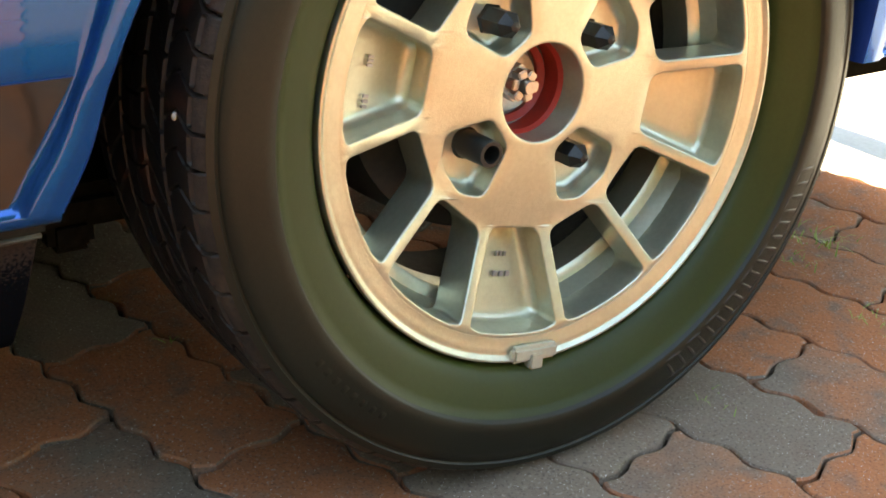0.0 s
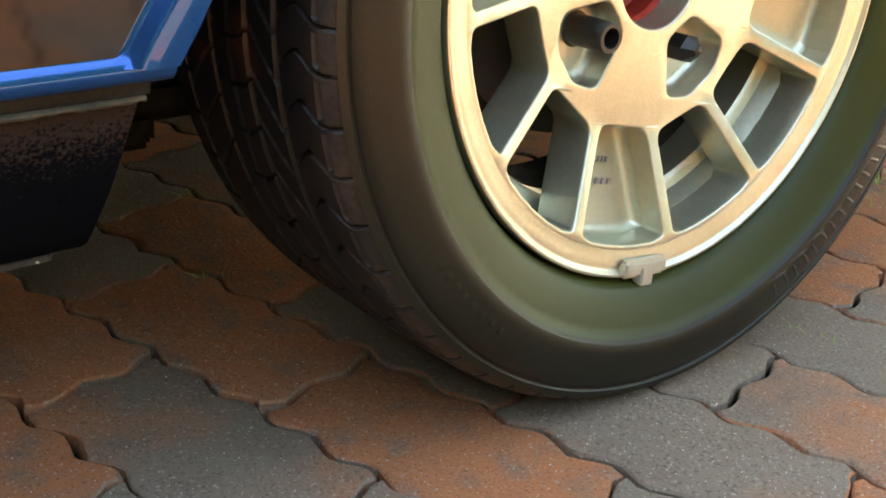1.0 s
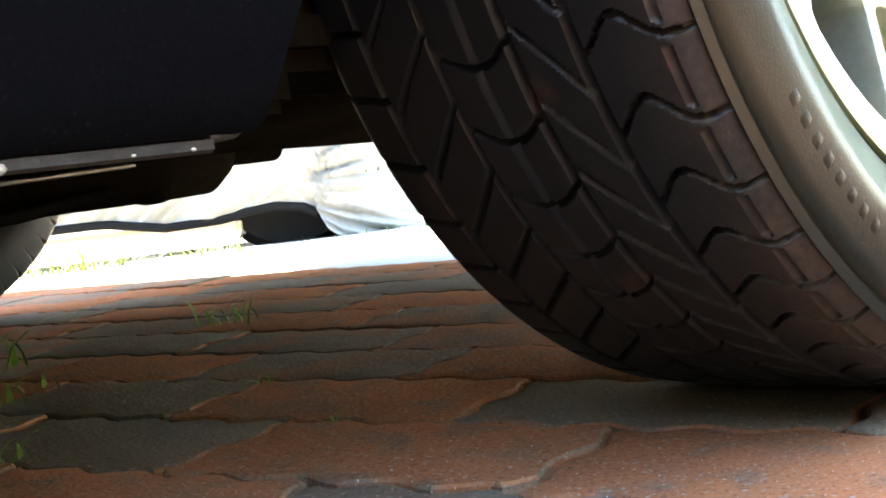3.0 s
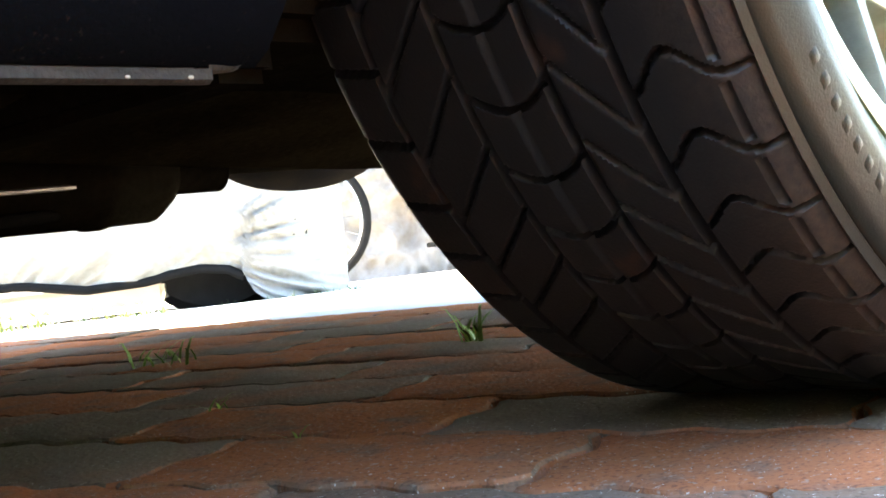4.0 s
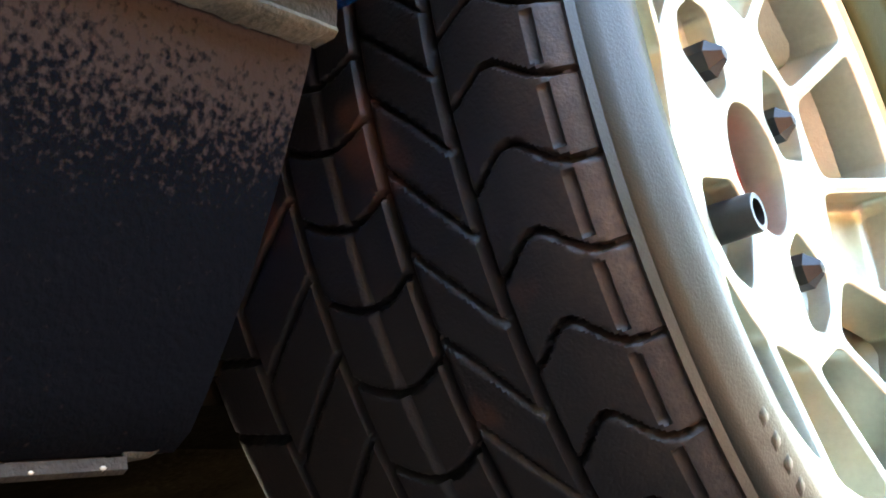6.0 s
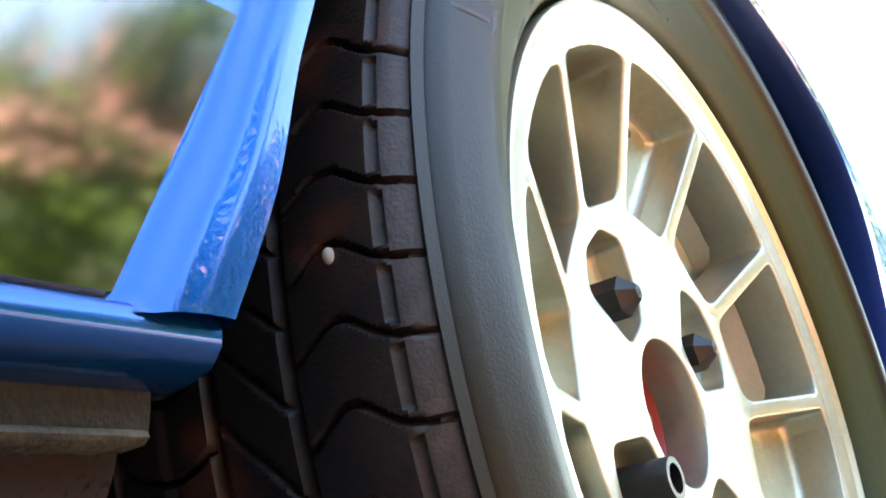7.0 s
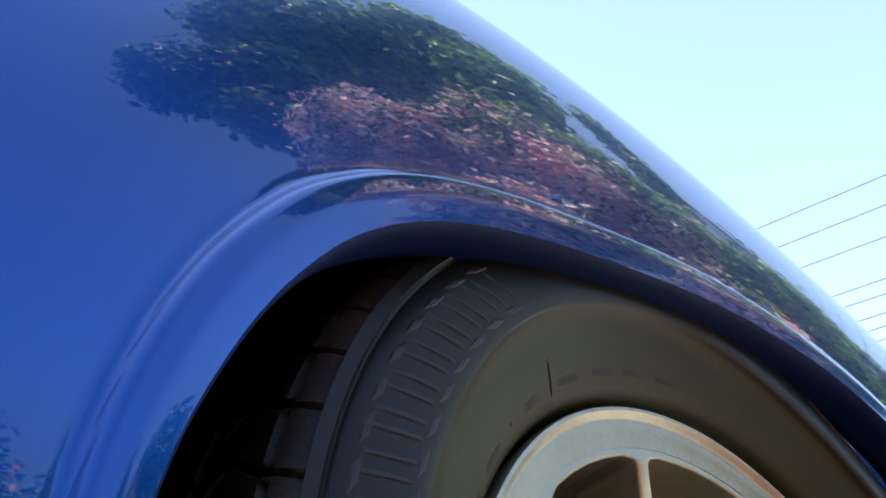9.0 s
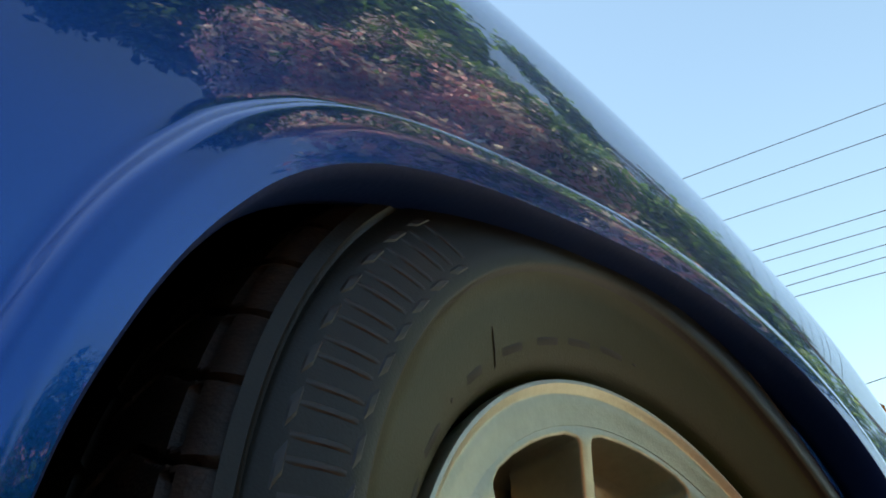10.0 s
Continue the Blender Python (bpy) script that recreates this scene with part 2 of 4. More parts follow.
def arch(i, n):
    """The edge of the wheel arch, from its rear foot over the wheel to its front foot."""
    s = i / n * (len(ARCH) - 1)
    k = min(int(s), len(ARCH) - 2)
    t = s - k
    p = [Vector(ARCH[min(max(k + d, 0), len(ARCH) - 1)]) for d in (-1, 0, 1, 2)]
    return 0.5 * ((2 * p[1]) + (p[2] - p[0]) * t + (2 * p[0] - 5 * p[1] + 4 * p[2] - p[3]) * t * t + (3 * p[1] - p[0] - 3 * p[2] + p[3]) * t ** 3)


# side section of the body: lean from the vertical, by height
LEAN = [(0.20, -7.5), (0.367, -7.5), (0.375, -1.5), (0.42, 0), (0.47, 2.5), (0.55, 5), (0.64, 9.5), (0.72, 15), (0.80, 22.5), (0.88, 32), (0.98, 66), (1.1, 80), (1.8, 90)]
SH = np.arange(0.20, 2.0, 0.004)
_lean = np.radians(np.interp(SH, [q[0] for q in LEAN], [q[1] for q in LEAN]))
SY = 0.0035 + np.concatenate([[0], np.cumsum(0.004 * np.sin(_lean))[:-1]])
SZ = 0.20 + np.concatenate([[0], np.cumsum(0.004 * np.cos(_lean))[:-1]])
H_TOP = float(np.interp(MID, SY, SH))


def skin(x, h):
    """The body's side as a place, from the length along the car and the height up the section."""
    y, z = float(np.interp(h, SH, SY)), float(np.interp(h, SH, SZ))
    f = max(0.0, x + 0.01)
    z = 0.29 + (z - 0.29) * (1 - 1.0 * f ** 1.98) if z > 0.29 else z
    g = max(0.0, x - 0.42)
    b = max(0.0, -0.60 - x)
    bend = (1.5 * g * g + 0.02 * b * b) * max(0.0, 1 - y / MID)
    return Vector((x, y + bend, z))


def flare(d):
    """How far the rolled band round the arch stands out, by the distance from its edge."""
    return float(np.interp(d, [0, 0.0015, 0.0110, 0.0135, 0.0225, 0.0250, 0.0295, 0.0340], [0.0088, 0.0089, 0.0093, 0.0093, 0.0078, 0.0065, 0.0005, 0.0]))


def foot_band(d):
    """The narrow rolled band along the foot of the panel."""
    return float(np.interp(d, [0, 0.001, 0.0024, 0.0034, 0.0042], [0.0050, 0.0060, 0.0055, 0.0030, 0.0]))


def bulge(z, d):
    """The arch swells outwards over the top of the wheel."""
    w = min(1.0, max(0.0, (z - 0.34) / 0.20))
    return 0.010 * w * w * (3 - 2 * w) * math.exp(-(d / 0.20) ** 2)


def upright(z):
    """The band round the arch stays upright where the panel behind it falls in towards the sill."""
    return 0.030 * max(0.0, 0.370 - z)


def narrow(x, z):
    """How much narrower the rolled band is on the rear half of the arch."""
    return float(np.interp(z, [0.291, 0.330, 0.370, 0.420, 0.460, 0.530, 0.552], [1.25, 1.5, 2.0, 1.55, 1.3, 1.1, 1.0])) if x < 0 else 1.0


N = 230
edge = [arch(i, N) for i in range(N + 1)]
lo, hi = N * 3.2 / 23, N * 20.2 / 23
outer = []
X0, X1 = -2.6, 0.76
for i in range(N + 1):
    if i < lo:
        outer.append((X0, 0.291 + 0.5 * i / lo))
    elif i > hi:
        outer.append((X1, 0.291 + 0.5 * (N - i) / (N - hi)))
    else:
        q = (i - lo) / (hi - lo)
        outer.append((X0 + (X1 - X0) * (q ** 0.6), 0.791 + (H_TOP - 0.791) * min(1, 10 * q, 6 * (1 - q))))
steps = [0, 0.0008, 0.0015, 0.005, 0.007, 0.009, 0.0105, 0.0115, 0.0125, 0.0135, 0.0145, 0.0155, 0.0165, 0.0175, 0.019, 0.0205, 0.022, 0.0232, 0.0245, 0.0255, 0.027, 0.0285, 0.0297, 0.031, 0.034]
OUT = 56
rows = len(steps) + OUT
verts, faces = [], []
for i in range(N + 1):
    p = edge[i]
    t = (edge[min(i + 1, N)] - edge[max(i - 1, 0)]).normalized()
    nrm = Vector((-t.y, t.x))
    if nrm.y < 0:                     # near the feet the band runs level
        nrm = Vector((math.copysign(1, nrm.x), 0))
    w0 = min(1.0, i / 6, (N - i) / 6)
    nrm = (nrm * w0 + Vector((-1 if i < N / 2 else 1, 0)) * (1 - w0)).normalized()
    for d in steps:
        q = p + nrm * d
        v = skin(q.x, q.y)
        e = d * narrow(p.x, p.y)
        v.y -= max(flare(e), foot_band(q.y - 0.291)) + bulge(q.y, d) + upright(q.y) * min(1.0, max(0.0, 0.034 - e) / 0.0045)
        verts.append(v)
    o = Vector(outer[i])
    for k in range(1, OUT + 1):
        w = (k / OUT) ** 1.7
        r = q.lerp(o, w)
        v = skin(r.x, r.y)
        v.y -= foot_band(max(0.0, r.y - 0.291)) + bulge(r.y, 0.034 + (r - q).length)
        verts.append(v)
for i in range(N):
    for k in range(rows - 1):
        faces.append((i * rows + k, (i + 1) * rows + k, (i + 1) * rows + k + 1, i * rows + k + 1))
body = from_data("body_side", verts, faces, M_PAINT, car, "glossy blue wing with a rolled wheel arch band", 75)


def mirrored(ob, name):
    me = ob.data.copy()
    me.transform(Matrix.Translation((0, 2 * MID, 0)) @ Matrix.Diagonal((1, -1, 1, 1)))
    me.flip_normals()
    twin = new(name, me)
    twin.parent = car
    return twin


mirrored(body, "body_side")

# polished stone guard on the flank ahead of the wheel arch, below the body crease
M_GUARD = material("dark_polished_plate", (0.185, 0.18, 0.172), 0.07, metal=1.0, tint=(0.155, 0.15, 0.145), scale=6, fine=200, bump=0.01, bump_scale=30)
verts, faces = [], []
GX, GZ = 48, 14
for i in range(GX + 1):
    for j in range(GZ + 1):
        h = 0.2956 if j == 0 else 0.3705 if j == GZ else 0.2962 + (0.3699 - 0.2962) * (j - 1) / (GZ - 2)
        end = -0.3615 - 0.54 * (0.3705 - h)
        x = end if i == 0 else end - 0.0006 + (X0 + 0.3 - end) * ((i - 1) / (GX - 1)) ** 2.2
        v = skin(x, h)
        near = min((e - Vector((x, h))).length for e in edge[:90:3])
        rim = i in (0, GX) or j in (0, GZ)
        verts.append((v.x, v.y - (0.0 if rim else 0.0018) - bulge(h, near), v.z))
for i in range(GX):
    for j in range(GZ):
        k = i * (GZ + 1) + j
        faces.append((k, k + 1, k + GZ + 2, k + GZ + 1))
from_data("stone_guard", verts, faces, M_GUARD, car, "dark polished guard plate reflecting the garden", 20)

# the front and the back of the shell
for name, x in (("nose_panel", X1), ("tail_panel", X0)):
    hs = [0.291 + (H_TOP - 0.291) * i / 30 for i in range(31)]
    left = [skin(x, h) for h in hs]
    vs = []
    for p in left:
        for j in range(9):
            w = j / 8
            vs.append((p.x + (0.07 if x > 0 else -0.05) * (1 - (2 * w - 1) ** 2), p.y + (2 * (MID - p.y)) * w, p.z))
    fs = []
    for i in range(30):
        for j in range(8):
            f = (i * 9 + j, i * 9 + j + 1, (i + 1) * 9 + j + 1, (i + 1) * 9 + j)
            fs.append(f if x > 0 else f[::-1])
    from_data(name, vs, fs, M_PAINT, car, "", 60)

# amber lamp at the front corner of the wing
M_AMBER = material("amber_lens", (0.75, 0.16, 0.015), 0.15, tint=(0.62, 0.12, 0.012), scale=40, fine=300, coat=0.6)
bm = bmesh.new()
box(bm, (0.655, 0.044, 0.480), (0.712, 0.105, 0.602), 0.012)
part("turn_lamp", bm, M_AMBER, car, "amber turn lamp lens")

# the rolled lip turns in behind the arch edge
verts, faces = [], []
prof = [(0.0, 0.0), (-0.0015, 0.002), (-0.0025, 0.008), (-0.0025, 0.020), (-0.001, 0.026), (0.010, 0.030), (0.030, 0.034)]
for i in range(N + 1):
    p = edge[i]
    t = (edge[min(i + 1, N)] - edge[max(i - 1, 0)]).normalized()
    nrm = Vector((-t.y, t.x))
    v = skin(p.x, p.y)
    y0 = v.y - max(flare(0), foot_band(max(0.0, p.y - 0.291))) - bulge(p.y, 0) - upright(p.y)
    for d, dy in prof:
        q = p + nrm * d
        verts.append((q.x, y0 + dy, q.y + (v.z - p.y)))
k = len(prof)
for i in range(N):
    for j in range(k - 1):
        faces.append((i * k + j, i * k + j + 1, (i + 1) * k + j + 1, (i + 1) * k + j))
M_LIP = material("thin_blue_undercoat", (0.004, 0.028, 0.15), 0.55, tint=(0.006, 0.036, 0.18), scale=9, fine=300, bump=0.1, spec=0.2)
from_data("arch_lip", verts, faces, M_LIP, car, "blue inner return of the wheel arch", 60)

# the liner behind the lip
verts, faces = [], []
for i in range(0, N + 1, 5):
    x, z = edge[i]
    r = Vector((x, z - ZC))
    for s, yy in ((1.04, 0.006), (1.10, 0.02), (1.13, 0.05), (1.13, 0.26), (1.05, 0.30), (0.35, 0.31)):
        verts.append((r.x * s, yy, max(ZC + r.y * s, 0.26 if s > 0.5 else 0.2)))
n6 = len(verts) // 6
for i in range(n6 - 1):
    for j in range(5):
        faces.append((i * 6 + j, i * 6 + j + 1, (i + 1) * 6 + j + 1, (i + 1) * 6 + j))
from_data("wheel_housing", verts, faces, M_UNDER, car, "black undersealed wheel housing", 60)


# bottom fold of the blue panel and the black apron below it
def strip_along(name, xs0, prof, mat, label, x0=X0, n=40, slope=0.0):
    """A panel with the given section (inward, height), from x0 to xs0, its end slanting with the height."""
    vs, fs = [], []
    for i in range(n + 1):
        for dy, z in prof:
            end = xs0 + slope * (prof[0][1] - z)
            x = x0 + (end - x0) * (i / n) ** 0.5
            vs.append((x, skin(min(x, -0.3), 0.291).y + dy, z))
    m = len(prof)
    for i in range(n):
        for j in range(m - 1):
            fs.append((i * m + j, i * m + j + 1, (i + 1) * m + j + 1, (i + 1) * m + j))
    return from_data(name, vs, fs, mat, car, label, 45)


def apron_material():
    """Black underseal, caked with splashed road dirt towards its upper edge."""
    m = material("dirty_underseal", (0.005, 0.006, 0.008), 0.8, bump=0.25, bump_scale=420, spec=0.0)
    n, l = m.node_tree.nodes, m.node_tree.links
    pos = n.new("ShaderNodeTexCoord").outputs["Object"]
    sep = n.new("ShaderNodeSeparateXYZ")
    l.new(pos, sep.inputs[0])
    up = n.new("ShaderNodeMapRange")
    up.inputs["From Min"].default_value, up.inputs["From Max"].default_value = 0.219, 0.262
    up.inputs["To Min"].default_value, up.inputs["To Max"].default_value = -0.13, 0.34
    l.new(sep.outputs["Z"], up.inputs["Value"])
    spot = n.new("ShaderNodeTexNoise")
    spot.inputs["Scale"].default_value, spot.inputs["Detail"].default_value = 440, 3
    l.new(pos, spot.inputs["Vector"])
    soft = n.new("ShaderNodeTexNoise")
    soft.inputs["Scale"].default_value, soft.inputs["Detail"].default_value = 18, 4
    l.new(pos, soft.inputs["Vector"])
    half = n.new("ShaderNodeMath")
    half.operation = "MULTIPLY_ADD"
    half.inputs[1].default_value, half.inputs[2].default_value = 0.30, -0.15
    l.new(soft.outputs[0], half.inputs[0])
    one = n.new("ShaderNodeMath")
    l.new(up.outputs[0], one.inputs[0])
    l.new(half.outputs[0], one.inputs[1])
    two = n.new("ShaderNodeMath")
    l.new(one.outputs[0], two.inputs[0])
    l.new(spot.outputs[0], two.inputs[1])
    step = n.new("ShaderNodeMapRange")
    step.inputs["From Min"].default_value, step.inputs["From Max"].default_value = 0.52, 0.74
    l.new(two.outputs[0], step.inputs["Value"])
    mix = n.new("ShaderNodeMix")
    mix.data_type = "RGBA"
    mix.inputs["A"].default_value = (0.005, 0.006, 0.008, 1)
    mix.inputs["B"].default_value = (0.036, 0.028, 0.025, 1)
    l.new(step.outputs[0], mix.inputs["Factor"])
    l.new(mix.outputs["Result"], n["Principled BSDF"].inputs["Base Color"])
    return m


M_APRON = apron_material()
M_SEAM = material("rusty_seam", (0.020, 0.019, 0.013), 0.8, tint=(0.006, 0.007, 0.006), scale=40, fine=300, bump=0.6, bump_scale=300)
M_FLANGE = material("weld_flange", (0.050, 0.044, 0.034), 0.8, tint=(0.018, 0.015, 0.011), scale=30, fine=300, bump=0.6, bump_scale=300)
strip_along("panel_fold", -0.374, [(-0.005, 0.2925), (-0.0062, 0.2895), (-0.0055, 0.2855), (-0.002, 0.2815), (0.006, 0.2790), (0.020, 0.2790)], M_PAINT, "blue folded lower edge")
strip_along("seam", -0.379, [(0.012, 0.280), (0.013, 0.2735), (0.014, 0.2705), (0.021, 0.2700), (0.026, 0.276)], M_SEAM, "dusty welded seam under the panel")
verts, faces = [], []
for i in range(421):                  # crusted sealant, its lower edge ragged
    x = -0.382 - 1.9 * (i / 420) ** 1.5
    n0 = noise.noise(Vector((x * 160, 1.3, 0.0))) * 0.0011 + noise.noise(Vector((x * 420, 4.1, 0.0))) * 0.0006
    y0 = skin(min(x, -0.3), 0.291).y
    for dy, z in ((0.0130, 0.2706), (0.0110 + n0 * 0.4, 0.2699), (0.0106 + n0 * 0.5, 0.2686), (0.0125, 0.2668 + n0), (0.0200, 0.2664 + n0)):
        verts.append((x, y0 + dy, z))
for i in range(420):
    for j in range(4):
        faces.append((i * 5 + j, i * 5 + j + 1, (i + 1) * 5 + j + 1, (i + 1) * 5 + j))
M_CRUST = material("pale_crusted_sealant", (0.105, 0.10, 0.07), 0.85, tint=(0.030, 0.036, 0.030), scale=60, fine=400, bump=0.5, bump_scale=500)
from_data("sealant_bead", verts, faces, M_CRUST, car, "pale crusted sealant along the seam", 60)
apron_sec = [(0.020, 0.272), (0.023, 0.262), (0.030, 0.246), (0.038, 0.228), (0.047, 0.210), (0.057, 0.194), (0.066, 0.180), (0.073, 0.1705), (0.080, 0.1660), (0.087, 0.169)]
apron = strip_along("apron", -0.381, apron_sec, M_APRON, "black undersealed apron caked with road dirt", slope=-0.11)
strip_along("apron_flange", -0.410, [(0.079, 0.1655), (0.079, 0.1622), (0.081, 0.1610), (0.085, 0.1614), (0.088, 0.168)], M_FLANGE, "grey weld flange along the apron's foot")
mirrored(apron, "apron")
for x, r in ((-0.485, 0.0027), (-0.440, 0.0011), (-0.418, 0.0012), (-0.540, 0.0012)):
    bm = bmesh.new()
    bmesh.ops.create_icosphere(bm, subdivisions=2, radius=1, matrix=Matrix.Translation((x, 0.0715, 0.1628)) @ Matrix.Diagonal((r * 1.4, r, r * 0.8, 1)))
    part("weld_bead", bm, M_WEIGHT, car, "pale weld bead")
# end of the flange, curling up into the wheel housing
tube("flange_end", [(-0.411, 0.073, 0.1665), (-0.401, 0.073, 0.1672), (-0.394, 0.070, 0.1705), (-0.3905, 0.064, 0.178)], [0.0026, 0.0023, 0.002, 0.0014], M_FLANGE, car, "", 8)

M_FLOOR = material("floor_pan_steel", (0.005, 0.0044, 0.0034), 0.9, tint=(0.018, 0.015, 0.010), scale=7, fine=120, bump=0.4, bump_scale=200, spec=0.0)
bm = bmesh.new()
box(bm, (X0 + 0.05, 0.088, 0.1965), (-0.40, 0.158, 0.2295), 0.010)
box(bm, (X0 + 0.05, 0.16, 0.196), (0.70, 0.90, 0.230), 0.010)
part("floor_pan", bm, M_FLOOR, car, "dark undersealed floor pan")
bm = bmesh.new()
box(bm, (X0 + 0.05, 0.88, 0.245), (0.66, 2 * MID - 0.04, 0.275), 0.010)
part("floor_pan", bm, M_FLOOR, car, "dark undersealed floor pan")
bm = bmesh.new()
box(bm, (-0.335, 0.165, 0.178), (-0.300, 0.88, 0.205), 0.006)
part("floor_rail", bm, M_FLOOR, car, "folded steel rail under the floor")
# shallow sump under the floor, its underside rising towards the sill
M_SUMP = material("oily_sump", (0.010, 0.0082, 0.005), 0.9, tint=(0.032, 0.025, 0.015), scale=9, fine=160, bump=0.35, bump_scale=160, spec=0.0)
keel = [(-0.46, 0.400, 0.186), (-0.32, 0.430, 0.178), (-0.18, 0.465, 0.173), (-0.05, 0.510, 0.171), (0.10, 0.560, 0.169), (0.25, 0.600, 0.168), (0.40, 0.640, 0.169), (0.52, 0.670, 0.176)]
verts, faces = [], []
for x, y, z in keel:
    for dy, dz in ((-0.215, 0.0290), (-0.19, 0.0262), (-0.10, 0.0150), (-0.03, 0.0045), (-0.006, 0.0008), (0.0, 0.0), (0.004, 0.0012), (0.006, 0.006), (0.006, 0.050)):
        verts.append((x, y + dy, min(z + dz, 0.222)))
for i in range(len(keel) - 1):
    for j in range(8):
        faces.append((i * 9 + j, i * 9 + j + 1, (i + 1) * 9 + j + 1, (i + 1) * 9 + j))
sump = from_data("sump", verts, faces, M_SUMP, car, "oily brown sump pressing under the floor", 40)
# added closing plates above the floor, so that no light falls through
bm = bmesh.new()
box(bm, (-2.55, 0.05, 0.30), (-0.46, 0.08, 0.62), 0.004)
box(bm, (0.40, 0.08, 0.29), (0.42, 1.45, 0.60), 0.004)
box(bm, (-0.46, 0.32, 0.22), (0.42, 0.345, 0.66), 0.004)
part("inner_wing", bm, M_UNDER, car, "black plates added inside the body to stop light")

# pipes under the floor
v, f = revolve([(0.0, -0.62), (0.030, -0.62), (0.042, -0.60), (0.044, -0.58), (0.044, -0.10), (0.046, -0.095), (0.046, -0.080), (0.044, -0.075), (0.043, -0.03), (0.030, -0.012), (0.020, -0.008), (0.020, 0.05), (0.0, 0.05)], 28)
sil = from_data("silencer", v, f, M_FLOOR, car, "dull round exhaust silencer with a clamp band", 40)
sil.matrix_local = Matrix.Translation((0.02, 0.70, 0.186)) @ Matrix.Rotation(radians(-90), 4, "Z")
tube("exhaust_pipe", [(-2.4, 0.72, 0.185), (-1.2, 0.72, 0.180), (-0.55, 0.70, 0.186)], 0.022, M_FLOOR, car, "exhaust pipe", 14)
tube("brake_cable", [(-0.75, 0.40, 0.150), (-0.45, 0.48, 0.143), (-0.25, 0.58, 0.146), (-0.08, 0.70, 0.158), (0.05, 0.80, 0.176), (0.14, 0.87, 0.195)], 0.0055, M_UNDER, car, "sagging black cable", 8)
tube("brake_line", [(-0.80, 0.30, 0.192), (-0.40, 0.36, 0.188), (-0.10, 0.44, 0.190), (0.30, 0.52, 0.192)], 0.003, M_UNDER, car, "thin dark brake line", 6)
tube("brake_line", [(-0.55, 0.60, 0.166), (-0.30, 0.62, 0.170), (-0.10, 0.66, 0.176)], 0.0022, M_NUT, car, "thin steel line", 6)
# rounded black tank hanging on the far side
bm = bmesh.new()
bmesh.ops.create_uvsphere(bm, u_segments=32, v_segments=16, radius=1, matrix=Matrix.Translation((0.715, 1.31, 0.262)) @ Matrix.Diagonal((0.165, 0.11, 0.068, 1)))
part("resonator_box", bm, M_UNDER, car, "rounded black box hanging under the nose")
# suspension behind the wheel
tube("axle_tube", [(0.0, 0.10, ZC), (0.0, 0.80, ZC)], 0.032, M_DRUM, car, "axle tube", 16)
tube("lower_arm", [(-0.29, 0.30, 0.225), (-0.16, 0.27, 0.215), (-0.02, 0.21, 0.205)], 0.016, M_DRUM, car, "lower suspension arm", 12)
tube("damper", [(0.05, 0.24, 0.23), (0.03, 0.27, 0.60)], 0.024, M_DRUM, car, "damper", 14)
bm = bmesh.new()
bmesh.ops.create_cone(bm, cap_ends=True, segments=6, radius1=0.013, radius2=0.013, depth=0.020, matrix=Matrix.Translation((-0.300, 0.275, 0.214)) @ Matrix.Rotation(radians(70), 4, "Y"))
bmesh.ops.create_cone(bm, cap_ends=True, segments=20, radius1=0.018, radius2=0.018, depth=0.006, matrix=Matrix.Translation((-0.292, 0.275, 0.216)) @ Matrix.Rotation(radians(70), 4, "Y"))
part("arm_bolt", bm, M_SEAM, car, "rusty pivot bolt")

# ---- the wheel ----
def pol(r, deg):
    return (r * math.cos(radians(deg)), r * math.sin(radians(deg)))


def shift(p, deg, d):
    return (p[0] - d * math.sin(radians(deg)), p[1] + d * math.cos(radians(deg)))


HALF = 0.0050
def window(a, b, r0, r1, ha=HALF, hb=HALF, rad=0.008, mid=None):
    """An opening between two ribs at the angles a < b."""
    pts = [shift(pol(r0, a), a, ha), shift(pol(r1 - 0.002, a), a, ha)]
    for k in range(1, 6):
        pts.append(pol(r1, a + (b - a) * k / 6))
    pts += [shift(pol(r1 - 0.002, b), b, -hb), shift(pol(r0, b), b, -hb)]
    rr = [rad, 0.004, 0, 0, 0, 0, 0, 0.004, rad]
    if mid:
        pts.append(pol(mid, (a + b) / 2))
        rr.append(0.012)
    return rounded(pts, [max(q, 0.0005) for q in rr], 4)


def disc(r, n=96):
    return [pol(r, 360 * i / n) for i in range(n)]


holes = [disc(0.0375, 48)]
for q in range(4):
    c = 90 * q
    holes.append(window(c - 15, c + 15, 0.108, RI))                   # blind pocket of the arm
    holes.append(window(c + 15, c + 45, 0.112, RI))
    holes.append(window(c + 45, c + 75, 0.112, RI))
    m = c + 45
    holes.append(rounded([pol(0.049, m - 17), pol(0.090, m - 21), pol(0.099, m - 8), pol(0.099, m + 8), pol(0.090, m + 21), pol(0.049, m + 17), pol(0.046, m)],
                         [0.006, 0.008, 0.006, 0.006, 0.008, 0.006, 0.004], 4))
wheel_place = Matrix.Translation((0, 0, ZC)) @ Matrix.Rotation(radians(-CAMBER), 4, "X") @ Matrix.Rotation(radians(-TURN), 4, "Y")
wheel = plate("wheel", [disc(0.1905, 144)] + holes, 0.0185, 0.0015, M_RIM, car, "gold-tinted cast alloy wheel with twelve ribs")
HUB = 0.024                           # the hub plate lies deeper than the rim


